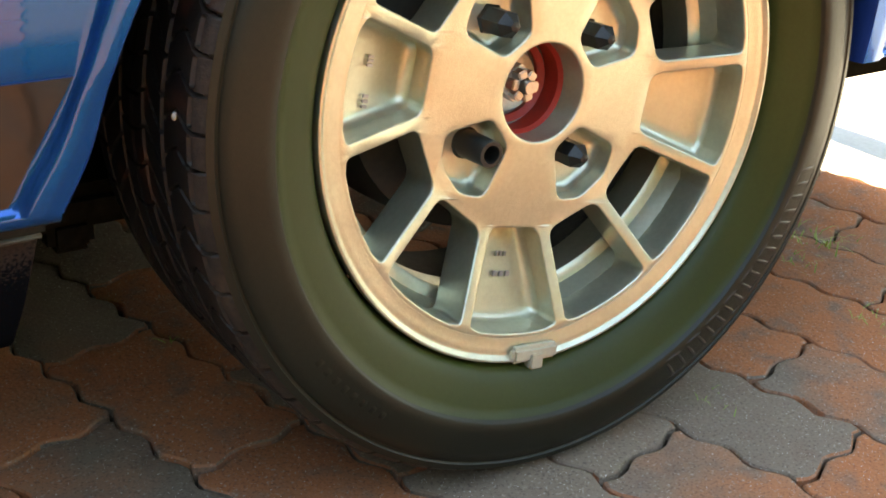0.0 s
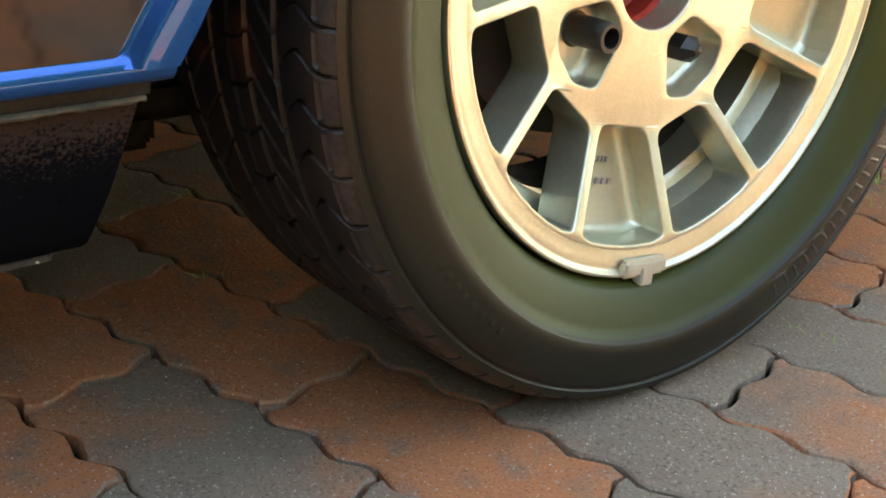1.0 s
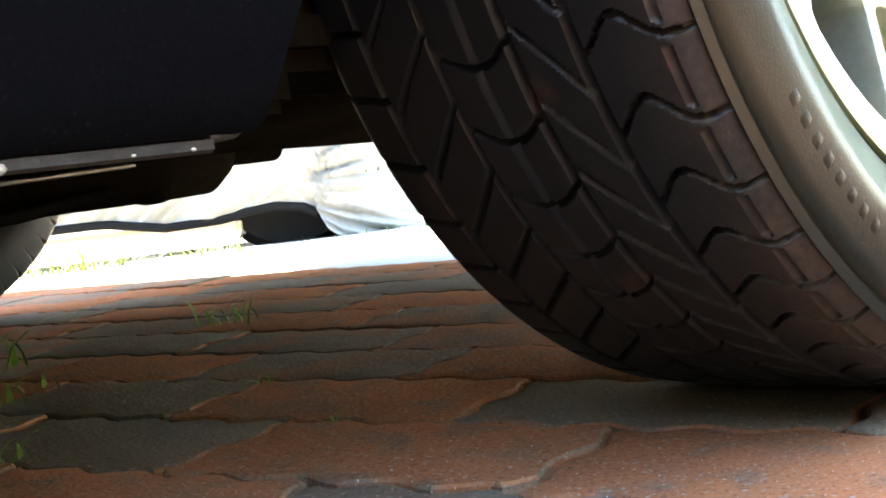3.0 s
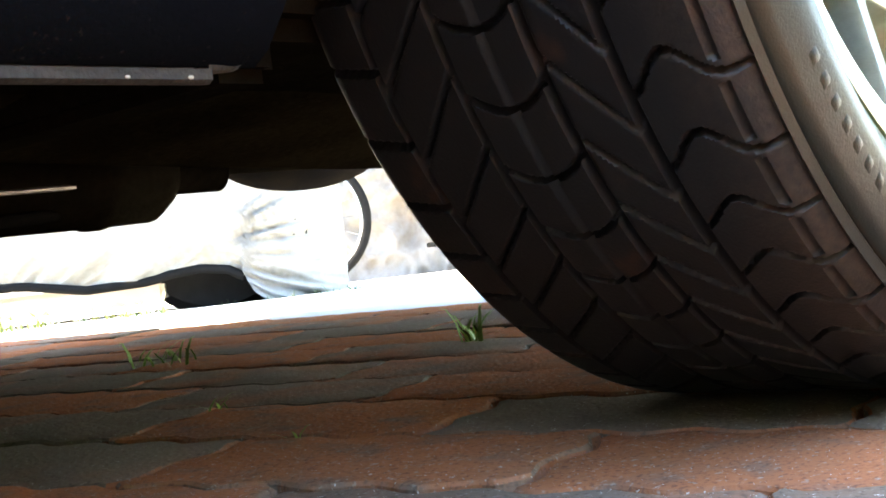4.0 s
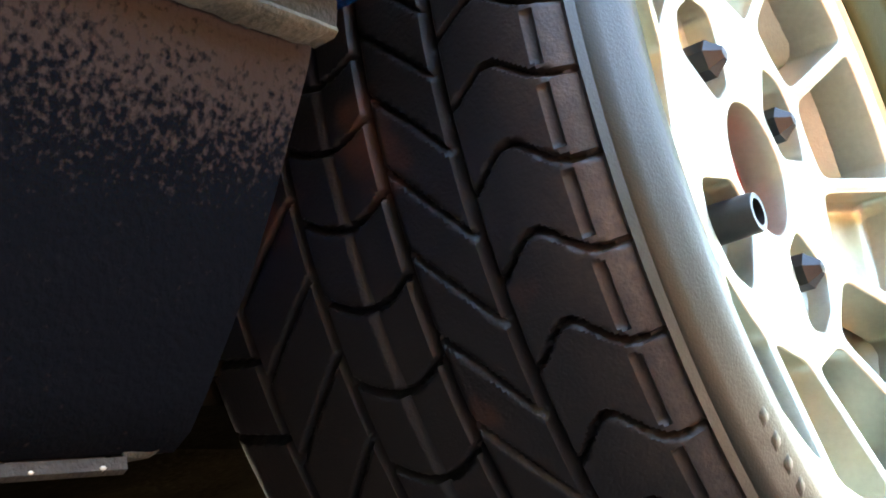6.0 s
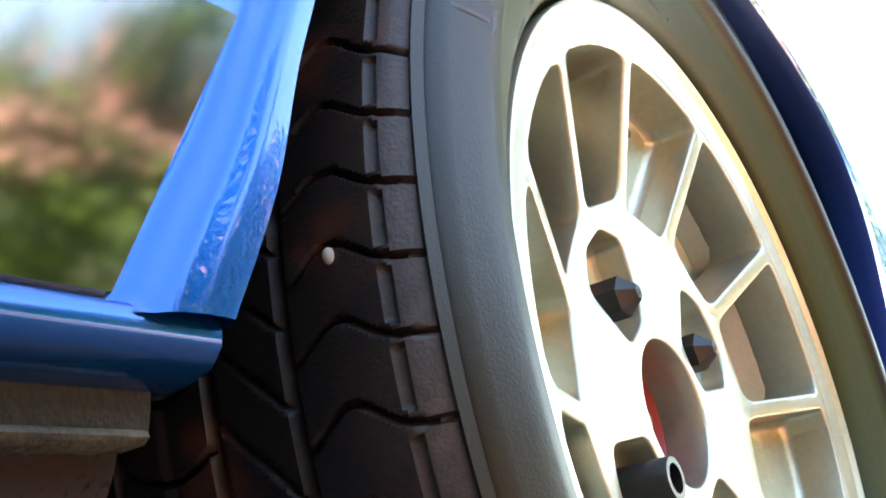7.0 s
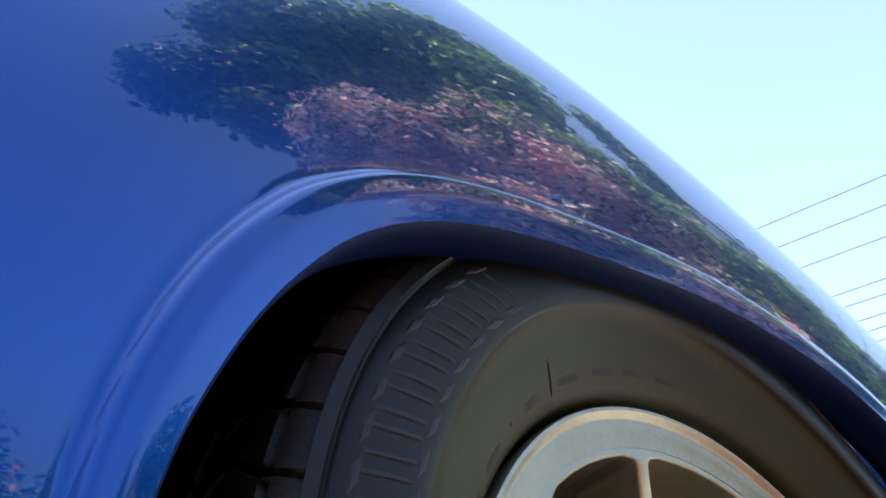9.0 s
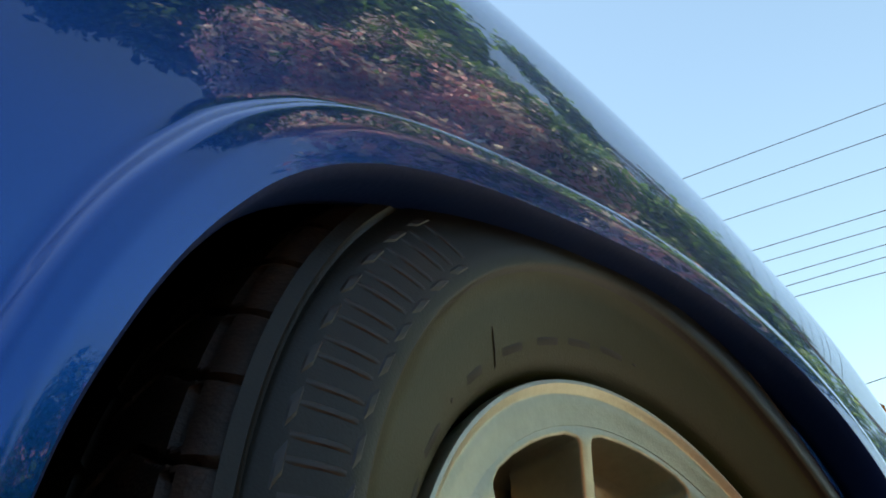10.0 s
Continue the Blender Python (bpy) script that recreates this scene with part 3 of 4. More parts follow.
def dish(ob, y):
    """Moves a flat plate to depth y and gives it the wheel's shallow cone."""
    bm = bmesh.new()
    bm.from_mesh(ob.data)
    for _ in range(4):
        long = [e for e in bm.edges if e.calc_length() > 0.012]
        if long:
            bmesh.ops.subdivide_edges(bm, edges=long, cuts=1)
            bmesh.ops.triangulate(bm, faces=[f for f in bm.faces if len(f.verts) > 4])
    bm.to_mesh(ob.data)
    bm.free()
    for v in ob.data.vertices:
        r = math.hypot(v.co.x, v.co.z)
        v.co.y += y + HUB * min(1.0, max(0.0, (0.181 - r) / 0.073))
    ob.data.update()


dish(wheel, 0.0185)
wheel.matrix_local = wheel_place


def wheel_part(name, verts, faces, mat, label="", angle=40):
    return from_data(name, verts, faces, mat, wheel, label, angle)


# rim edge, flange and barrel
v, f = revolve([(0.1897, 0.0040), (0.1868, 0.0006), (0.1872, -0.0003), (0.1905, -0.0008), (0.1945, -0.0016), (0.1985, -0.0026), (0.1998, -0.0026), (0.2006, -0.0030),
                (0.2018, -0.0044), (0.2034, -0.0056), (0.2050, -0.0055), (0.2058, -0.0035), (0.2056, 0.0010), (0.2040, 0.008), (0.199, 0.022), (0.192, 0.032), (0.180, 0.045),
                (0.176, 0.060), (0.178, 0.150), (0.196, 0.170), (0.205, 0.178), (0.203, 0.181), (0.194, 0.175), (0.176, 0.155),
                (0.172, 0.060), (0.176, 0.046), (0.184, 0.030), (0.1895, 0.010), (0.1897, 0.0040)], 160)
wheel_part("rim_flange", v, f, M_RIM, "polished alloy rim flange and barrel")
M_DARK_BARREL = material("brake_dust", (0.016, 0.013, 0.011), 0.85, tint=(0.06, 0.05, 0.038), scale=26, fine=260, bump=0.3, bump_scale=400, spec=0.1)
v, f = revolve([(0.1735, 0.072), (0.1700, 0.074), (0.1685, 0.078), (0.1690, 0.150), (0.1735, 0.156)], 120)
wheel_part("inner_barrel", v, f, M_DARK_BARREL, "dark inner barrel")
# ledge of the rim behind the ribs
v, f = revolve([(0.1845, 0.030), (0.1835, 0.0400), (0.1805, 0.0435), (0.1700, 0.0450), (0.1670, 0.0475), (0.1660, 0.0755), (0.1735, 0.0760)], 144)
wheel_part("rim_ledge", v, f, M_RIM, "cast ledge inside the rim")


def bowl(name, outline, y, deep, run, mat, label=""):
    """The floor of a cast recess, its edge curving up into the walls all round; y is the depth by radius."""
    mid = sum((Vector(p) for p in outline), Vector((0, 0))) / len(outline)
    size = sum((Vector(p) - mid).length for p in outline) / len(outline)
    vs, fs = [], []
    n = len(outline)
    for w, up in ((-0.02, 1.0), (0.10, 0.62), (0.30, 0.28), (0.60, 0.07), (1.0, 0.0), (2.0, -0.02)):
        k = 1 - w * run / size
        for p in outline:
            q = mid + (Vector(p) - mid) * k
            vs.append((q.x, y(q.length) - deep * up, q.y))
    vs.append((mid.x, y(mid.length), mid.y))
    for r in range(5):
        for i in range(n):
            j = (i + 1) % n
            fs.append((r * n + i, r * n + j, (r + 1) * n + j, (r + 1) * n + i))
    for i in range(n):
        fs.append((5 * n + i, 5 * n + (i + 1) % n, 6 * n))
    return wheel_part(name, vs, fs, mat, label, 60)


# floors of blind pockets, and of the recesses round the nuts
for q in range(4):
    c = 90 * q
    bowl("pocket_floor", window(c - 15, c + 15, 0.107, RI + 0.001, HALF - 0.0008, HALF - 0.0008),
         lambda r: 0.0290 + HUB * min(1.0, max(0.0, (0.181 - r) / 0.073)), 0.014, 0.0075, M_RIM)
    m = c + 45
    bowl("lug_floor", rounded([pol(0.0485, m - 18), pol(0.0905, m - 22), pol(0.1, m - 8), pol(0.1, m + 8), pol(0.0905, m + 22), pol(0.0485, m + 18), pol(0.0455, m)],
                              [0.006, 0.008, 0.006, 0.006, 0.008, 0.006, 0.004], 4), lambda r: 0.046, 0.013, 0.0085, M_RIM)
v, f = revolve([(0.0, 0.090), (0.09, 0.090), (0.128, 0.095), (0.132, 0.12), (0.134, 0.17), (0.0, 0.172)], 64)
wheel_part("brake_drum", v, f, M_DRUM, "dusty dark brake drum")
v, f = revolve([(0.0376, 0.030), (0.0376, 0.072), (0.030, 0.072), (0.029, 0.078), (0.0, 0.078)], 48)
wheel_part("hub_cup", v, f, M_BARREL)
v, f = revolve([(0.0352, 0.052), (0.0374, 0.048), (0.0374, 0.072), (0.029, 0.074), (0.0285, 0.070), (0.033, 0.066)], 48)
wheel_part("hub_ring", v, f, M_RED, "red painted hub ring")
bm = bmesh.new()
for k in range(6):
    a = radians(60 * k)
    box(bm, (0.006, 0.046, -0.004), (0.0125, 0.060, 0.004), 0.001)
    bmesh.ops.rotate(bm, verts=bm.verts[-len(bm.verts) // (k + 1):] if k else bm.verts[:], matrix=Matrix.Rotation(a, 3, "Y"))
bmesh.ops.create_cone(bm, cap_ends=True, segments=6, radius1=0.0150, radius2=0.0150, depth=0.010, matrix=Matrix.Translation((0, 0.061, 0)) @ Matrix.Rotation(radians(90), 4, "X"))
bmesh.ops.create_cone(bm, cap_ends=True, segments=20, radius1=0.0060, radius2=0.0050, depth=0.028, matrix=Matrix.Translation((0, 0.054, 0)) @ Matrix.Rotation(radians(90), 4, "X"))
bmesh.ops.create_cone(bm, cap_ends=True, segments=32, radius1=0.0230, radius2=0.0230, depth=0.004, matrix=Matrix.Translation((0, 0.068, 0)) @ Matrix.Rotation(radians(90), 4, "X"))
part("axle_nut", bm, M_NUT, wheel, "castellated axle nut with split pin")

for q in range(4):
    x, z = pol(0.0655, 45 + 90 * q)
    open_end = q == 2
    if open_end:
        prof = [(0.0, 0.040), (0.0066, 0.040), (0.0070, 0.0120), (0.0098, 0.0120), (0.0104, 0.0135), (0.0108, 0.044), (0.0140, 0.048), (0.0140, 0.060)]
    else:
        prof = [(0.0, 0.014), (0.004, 0.015), (0.0085, 0.021), (0.0105, 0.023), (0.0105, 0.044), (0.0140, 0.048), (0.0140, 0.060)]
    v, f = revolve(prof, 6 if not open_end else 24)
    v = [(a + x, b, c + z) for a, b, c in v]
    wheel_part("lug_nut", v, f, M_BLACK, "black open-ended lug nut" if open_end else "black domed lug nut", 30)

# clip-on balance weight at the rim's foot
bm = bmesh.new()
box(bm, (-0.022, -0.006, -0.0065), (0.022, 0.003, 0.0065), 0.0028)
box(bm, (-0.006, -0.008, -0.012), (0.006, 0.001, 0.001), 0.001)
w = part("balance_weight", bm, M_WEIGHT, wheel, "clip-on lead balance weight")
w.matrix_local = Matrix.Rotation(radians(-(270 + 6 - 90)), 4, "Y") @ Matrix.Rotation(radians(180), 4, "Y") @ Matrix.Translation((0, -0.0035, -0.1985))

v, f = revolve([(0.0, 0.012), (0.0034, 0.012), (0.0040, 0.013), (0.0042, 0.018), (0.0046, 0.020), (0.0048, 0.032)], 16)
x, z = pol(0.167, 89)
wheel_part("valve_stem", [(a + x, b + 0.014, c + z) for a, b, c in v], f, M_CHROME, "small bright valve stem")


# cast marks on two of the pocket floors
for r, a, w, h in ((0.1465, 176.5, 0.0045, 0.009), (0.1465, 187.5, 0.0045, 0.011), (0.1330, 273.0, 0.012, 0.004), (0.1480, 273.0, 0.018, 0.0045)):
    x, z = pol(r, a)
    y = 0.0262 + HUB * min(1.0, max(0.0, (0.181 - r) / 0.073))
    for k in range(3):
        bm = bmesh.new()
        if w < 0.01:
            box(bm, (x - w / 2, y - 0.0008, z - h / 2 + h * k / 3), (x + w / 2, y + 0.001, z - h / 2 + h * (k + 0.7) / 3), 0.0003)
        else:
            box(bm, (x - w / 2 + w * k / 3, y - 0.0008, z - h / 2), (x - w / 2 + w * (k + 0.7) / 3, y + 0.001, z + h / 2), 0.0003)
        part("cast_mark", bm, M_BARREL, wheel, "small cast bar")

# ---- the yard beyond ----
SIGHT = Vector((0.752, 0.659, 0))     # from the gap under the car towards the yard
SIDE = Vector((0.659, -0.752, 0))
BASE = Vector((-0.672, -0.213, 0))


def yard(depth, across, z=None):
    p = BASE + SIGHT * depth + SIDE * across
    p.z = drop(p.x, p.y) - 0.009 + (z or 0.0)
    return p


M_COVER = material("white_car_cover", (0.30, 0.30, 0.288), 0.8, tint=(0.20, 0.19, 0.155), scale=3, fine=60, bump=0.3, bump_scale=40)
M_TARP = material("beige_tarpaulin", (0.135, 0.108, 0.085), 0.8, tint=(0.20, 0.18, 0.155), scale=4, fine=40, bump=0.5, bump_scale=30)
M_TYRE2 = material("plain_black_rubber", (0.007, 0.007, 0.007), 0.9, tint=(0.010, 0.010, 0.010), scale=30, fine=200, spec=0.05)
M_CREAM = material("cream_enamel", (0.55, 0.47, 0.38), 0.35, tint=(0.48, 0.41, 0.33), scale=10, fine=200)
M_WEED = material("fresh_weed_leaf", (0.20, 0.32, 0.04), 0.6, tint=(0.34, 0.44, 0.09), scale=60, fine=400)
M_GRASS = material("grass_blades", (0.045, 0.080, 0.010), 0.6, tint=(0.11, 0.14, 0.02), scale=60, fine=400)


def leaf_cloud(name, blobs, count, size, mats, weights, seed, parent, clump=15, loose=1.7):
    """A crown of many small folded leaves, gathered in sprays strewn over a set of uneven balls."""
    rnd = random.Random(seed)
    vs, fs, ix = [], [], []
    total = sum(b[3] ** 2 for b in blobs)
    for cx, cy, cz, r in blobs:
        for _ in range(max(3, int(count * r * r / total / clump))):
            d = Vector((rnd.gauss(0, 1), rnd.gauss(0, 1), rnd.gauss(0, 0.9))).normalized()
            lump = 1 + 0.22 * noise.noise(d * 2.3 + Vector((cx, cy, cz)))
            spray = Vector((cx, cy, cz)) + d * r * lump * rnd.uniform(0.62, 1.06) ** 0.6
            kinds = weights(spray)
            main = rnd.choices(range(len(mats)), kinds)[0]
            for _ in range(clump):
                c = spray + Vector((rnd.gauss(0, 1), rnd.gauss(0, 1), rnd.gauss(0, 0.6))) * size * loose
                n = (d * 0.5 + Vector((rnd.uniform(-0.7, 0.7), 0.35 + rnd.uniform(-0.7, 0.7), rnd.uniform(-0.1, 1.3)))).normalized()
                u = n.orthogonal().normalized()
                u.rotate(Matrix.Rotation(rnd.uniform(0, 6.28), 3, n))
                w = n.cross(u)
                s = size * rnd.uniform(0.6, 1.35)
                k = len(vs)
                vs += [c - u * s, c + w * s * 0.58 + n * s * 0.12, c + u * s, c - w * s * 0.58 + n * s * 0.12]
                fs += [(k, k + 1, k + 2), (k, k + 2, k + 3)]
                m = main if rnd.random() < 0.75 else rnd.choices(range(len(mats)), kinds)[0]
                ix += [m, m]
    return from_data(name, vs, fs, None, parent, "", 0, mats, ix)


def leaf(name, a, b, thin=0.45):
    """A thin leaf that lets part of the light through."""
    m = material(name, a, 0.40, tint=b, scale=3, fine=25)
    n, l = m.node_tree.nodes, m.node_tree.links
    p, out = n["Principled BSDF"], n["Material Output"]
    through_light = n.new("ShaderNodeBsdfTranslucent")
    l.new(p.inputs["Base Color"].links[0].from_socket, through_light.inputs["Color"])
    mix = n.new("ShaderNodeMixShader")
    mix.inputs["Fac"].default_value = thin
    l.new(p.outputs[0], mix.inputs[1])
    l.new(through_light.outputs[0], mix.inputs[2])
    l.new(mix.outputs[0], out.inputs["Surface"])
    return m


M_LEAF = leaf("green_leaf", (0.08, 0.19, 0.03), (0.22, 0.36, 0.06))
M_LEAF2 = leaf("dark_leaf", (0.018, 0.045, 0.014), (0.045, 0.09, 0.022))
M_PINK = leaf("pink_leaf", (0.86, 0.34, 0.36), (0.88, 0.55, 0.55), 0.3)
# bright leaf highlights put into the leaf colour
M_PALE_LIT = leaf("pale_leaf", (0.80, 0.72, 0.62), (0.88, 0.79, 0.73), 0.3)
M_BARK = material("bark", (0.10, 0.075, 0.05), 0.9, tint=(0.05, 0.04, 0.03), scale=20, fine=150, bump=0.8, bump_scale=60)


def shrub(name, label, foot, blobs, count, size, mats, weights, seed, category):
    base = tagged(new(name), label, category)
    base.location = foot
    z0 = drop(min(foot[0], 8), min(foot[1], 8))
    top = max(blobs, key=lambda b: b[2])
    p0 = Vector((0, 0, z0 - 0.05))
    p1 = Vector((top[0] * 0.6, top[1] * 0.6, max(0.3, top[2] * 0.75)))
    tube("trunk", [p0, p0.lerp(p1, 0.4) + Vector((0.04, -0.03, 0)), p1], [0.05 + 0.02 * top[3], 0.04, 0.015], M_BARK, base, "", 10)
    for b in blobs[:6]:
        c = Vector(b[:3])
        a = p0.lerp(p1, min(0.85, max(0.1, c.z / max(p1.z, 0.4) * 0.5)))
        tube("limb", [a, a.lerp(c, 0.55) + Vector((0, 0, 0.05)), c], [0.03, 0.02, 0.008], M_BARK, base, "", 7)
    leaf_cloud("crown", blobs, count, size, mats, weights, seed, base)
    return base


# the garden beside the car's front
def aim(az, el, far):
    """A place in the garden, by bearing, elevation and distance from the front wing."""
    return Vector((-0.1 + far * math.cos(radians(az)), far * math.sin(radians(az)), 0.6 + far * math.tan(radians(el))))


def crowd(foot, seed, count, az, el, far, size, depth=0.25):
    """Blobs of foliage about a foot, between two bearings, the height falling from one end to the other."""
    rb = random.Random(seed)
    out = []
    for k in range(count):
        q = (k + rb.random()) / count
        a = az[0] + (az[1] - az[0]) * q
        top = el[0] + (el[1] - el[0]) * q
        p = aim(a, top - el[2] * rb.random() ** 1.3, far + rb.uniform(-depth, depth)) - Vector((foot[0], foot[1], 0))
        out.append((p.x, p.y, p.z, size * rb.uniform(0.75, 1.2)))
    return out


foot = aim(-22, 0, 2.9)
foot.z = 0


def young_shoots(c):
    """Pink shoots and pale leaves coloured as sunlit highlights, patches of older green between them and at the end
    towards the hedge.
    """
    bearing = math.degrees(math.atan2(c.y + TREE.y, c.x + TREE.x + 0.1))
    patch = noise.noise(c * 3.1 + Vector((4.0, 1.0, 7.0)))
    if bearing > -9.5 + 2.5 * patch:
        return (0.05, 0.25, 3.0, 1.0)
    if patch > 0.24:
        return (0.6, 0.8, 1.6, 2.0)
    return (3.0, 3.2, 0.4, 0.7) if c.z > 2.2 + 0.5 * patch else (1.2, 3.2, 0.9, 1.0)


TREE = foot.copy()
blobs = crowd(foot, 1, 13, (-31, -13), (43, 43.5, 6), 2.9, 0.25) + crowd(foot, 2, 7, (-13, -8.5), (41, 34, 5), 2.9, 0.20) + crowd(foot, 3, 6, (-29, -12), (33, 31, 12), 2.9, 0.28)
shrub("flowering_tree", "sunlit garden tree with pink young leaves and pale leaves as highlights", foot, blobs, 64000, 0.023, [M_PINK, M_PALE_LIT, M_LEAF, M_LEAF2],
      young_shoots, 11, "tree")
foot = aim(-6, 0, 4.4)
foot.z = 0
blobs = crowd(foot, 4, 12, (-26, 0), (53, 48, 5), 4.4, 0.38) + crowd(foot, 5, 6, (-10, -2), (46, 43, 4), 4.4, 0.28)
shrub("garden_tree", "green broad-leaved garden tree with an open crown", foot, blobs, 26000, 0.055, [M_LEAF, M_LEAF2], lambda c: (2, 1), 12, "tree")
foot = aim(-21, 0, 3.7)
foot.z = 0
blobs = crowd(foot, 6, 9, (-41, -28), (50.5, 50, 2), 3.5, 0.19, 0.1) + crowd(foot, 7, 4, (-36, -31), (47, 44, 2), 3.5, 0.17, 0.1)
shrub("garden_tree", "dark green tree with a spreading branch", foot, blobs, 14000, 0.036, [M_LEAF2, M_LEAF], lambda c: (2.5, 1), 15, "tree")
foot = aim(-7, 0, 4.0)
foot.z = 0
blobs = crowd(foot, 8, 10, (-15, -6.5), (30, 26, 8), 4.0, 0.26) + crowd(foot, 9, 6, (-16, -8), (20, 18, 10), 4.0, 0.30)
shrub("green_shrub", "dense green shrub in the garden border", foot, blobs, 16000, 0.045, [M_LEAF, M_LEAF2], lambda c: (3.4, 1), 13, "shrub")
foot = aim(-4, 0, 5.2)
foot.z = 0
blobs = crowd(foot, 10, 12, (-5, 1.2), (31, 38.6, 0.4), 5.2, 0.13, 0.04) + crowd(foot, 16, 6, (-6, -3), (27, 24, 8), 5.2, 0.25)
shrub("cypress", "slender dark green cypress", foot, blobs, 9000, 0.034, [M_LEAF2, M_LEAF], lambda c: (2, 1), 14, "tree")
# mixed hedge along the garden
rnd = random.Random(3)
for k in range(13):
    x = -4.0 + k * 0.80
    blobs = [(rnd.uniform(-0.5, 0.5), rnd.uniform(-0.3, 0.3), rnd.uniform(0.25, 1.45), rnd.uniform(0.30, 0.48)) for _ in range(12)]
    s = shrub("hedge_shrub", "green hedge shrub tipped with pink leaves", (x, -3.1 - 0.12 * rnd.random(), 0), blobs, 20000, 0.030, [M_PINK, M_LEAF, M_LEAF2],
              lambda c: (0.9, 0.8, 2.0) if 0.95 < c.z < 1.45 else (0.04, 1.0, 2.4), 30 + k, "shrub")
    s["group"] = "hedge along the garden"

# overhead lines across the street
M_WIRE = material("black_cable", (0.03, 0.03, 0.03), 0.6)
wires = [((0.875, 0.267, 0.4042), (0.912, 0.107, 0.3968)),
         ((0.885, 0.261, 0.3855), (0.919, 0.118, 0.3770)),
         ((0.896, 0.253, 0.3648), (0.926, 0.129, 0.3555)),
         ((0.910, 0.243, 0.3363), (0.934, 0.144, 0.3276)),
         ((0.914, 0.242, 0.3258), (0.937, 0.149, 0.3168)),
         ((0.919, 0.239, 0.3124), (0.940, 0.155, 0.3047)),
         ((0.924, 0.235, 0.3032), (0.942, 0.159, 0.2964)),
         ((0.927, 0.235, 0.2939), (0.944, 0.164, 0.2861)),
         ((0.951, 0.221, 0.2152), (0.956, 0.199, 0.2148))]
eye9 = Vector((-0.461, -0.209, 0.352))
for a, b in wires:
    a, b = eye9 + Vector(a) * (9 / a[0]), eye9 + Vector(b) * (9 / b[0])
    d = (b - a).normalized()
    p = [a + d * s + Vector((0, 0, 0.0006 * s * s)) for s in (-16, -12, -8, -5, -2, 0, 2, 5, 8, 12, 16)]
    tagged(tube("overhead_wire", p, 0.0035, M_WIRE, None, "", 5), "thin black overhead cable against the sky", "cable", "overhead lines")

# ---- the covered car ----
cover_car = tagged(new("covered_car"), "parked car under a creased white cloth cover", "car")
D0 = 3.35
NU, NH = 240, 90


def hem_height(u):
    """Lower edge of the cover: raised along the side and over the wheel, down to the ground at the end."""
    return float(np.interp(u, [-2.6, -1.22, -1.04, -0.86, -0.80, -0.72, -0.63, -0.595, -0.572, -0.55], [0.14, 0.128, 0.096, 0.100, 0.114, 0.120, 0.106, 0.080, 0.030, 0.004]))


def cover_point(u, h):
    hem = hem_height(u) + 0.004 * math.sin(u * 31)
    z = hem + (1.15 - hem) * h ** 1.6
    end = min(1.0, max(0.0, (u + 0.60) / 0.31))
    back = 0.16 * h ** 2 + 0.9 * max(0.0, h - 0.72) ** 1.3 + 0.55 * (1 - math.sqrt(max(0.0, 1 - end ** 2)))
    # creases: slanting along the side, fanning out from the wheel towards the end
    side = noise.noise(Vector((u * 4 + z * 2, (z - 0.55 * u) * 13, 0.3))) * 0.035 + abs(noise.noise(Vector((u * 6, (z - 0.6 * u) * 30, 4.1)))) * 0.030
    fan = math.atan2(z - 0.16, u + 0.72)
    far = math.hypot(z - 0.16, u + 0.72)
    tail = abs(noise.noise(Vector((fan * 7, far * 3, 9.0)))) * 0.075 + abs(noise.noise(Vector((fan * 17, far * 7, 2.0)))) * 0.040
    tail *= min(1.0, far / 0.22)
    w = min(1.0, max(0.0, (u + 0.72) / 0.15))
    w *= min(1.0, max(0.0, (0.40 - z) / 0.15))
    tuck = 0.05 * math.exp(-((z - hem) / 0.05) ** 2) if u < -0.6 else 0.0
    return yard(D0 + back + side * (1 - w) + tail * w + tuck, u, z)


verts = [cover_point(-2.6 + 2.262 * (i / NU) ** 0.6, j / NH) for i in range(NU + 1) for j in range(NH + 1)]
faces = [(i * (NH + 1) + j, (i + 1) * (NH + 1) + j, (i + 1) * (NH + 1) + j + 1, i * (NH + 1) + j + 1) for i in range(NU) for j in range(NH)]
from_data("cloth_cover", verts, faces, M_COVER, cover_car, "creased white car cover", 180)
bm = bmesh.new()
bmesh.ops.create_cone(bm, cap_ends=True, segments=40, radius1=0.27, radius2=0.27, depth=0.19)
bmesh.ops.bevel(bm, geom=[e for e in bm.edges if e.calc_face_angle(0) > 1.0], offset=0.03, segments=3, affect="EDGES")
for vert in bm.verts:
    vert.co.x = min(vert.co.x, 0.245)
w = part("wheel", bm, M_TYRE2, cover_car, "black tyre under the cover")
p = yard(D0 + 0.22, -0.69)
w.matrix_local = Matrix.Translation((p.x, p.y, p.z + 0.245)) @ Matrix.Rotation(math.atan2(SIGHT.y, SIGHT.x), 4, "Z") @ Matrix.Rotation(radians(90), 4, "Y")
bm = bmesh.new()
box(bm, (-2.6, 0.0, 0.030), (-0.84, 0.10, 0.094), 0.012)
sill = part("sill", bm, M_CREAM, cover_car, "cream sill below the cover")
sill.matrix_local = Matrix.Translation(yard(D0 + 0.10, 0, 0)) @ Matrix.Rotation(math.atan2(SIDE.y, SIDE.x), 4, "Z")
bm = bmesh.new()
box(bm, (-2.6, 0.12, 0.11), (-0.5, 0.9, 0.5), 0.02)
under = part("underbody", bm, M_TYRE2, cover_car, "dark underbody")
tube("hem_band", [yard(D0 + 0.045, u, hem_height(u) - 0.008) for u in [-2.6 + 0.04 * k for k in range(51)]], 0.013, M_TYRE2, cover_car, "black elastic hem", 8)
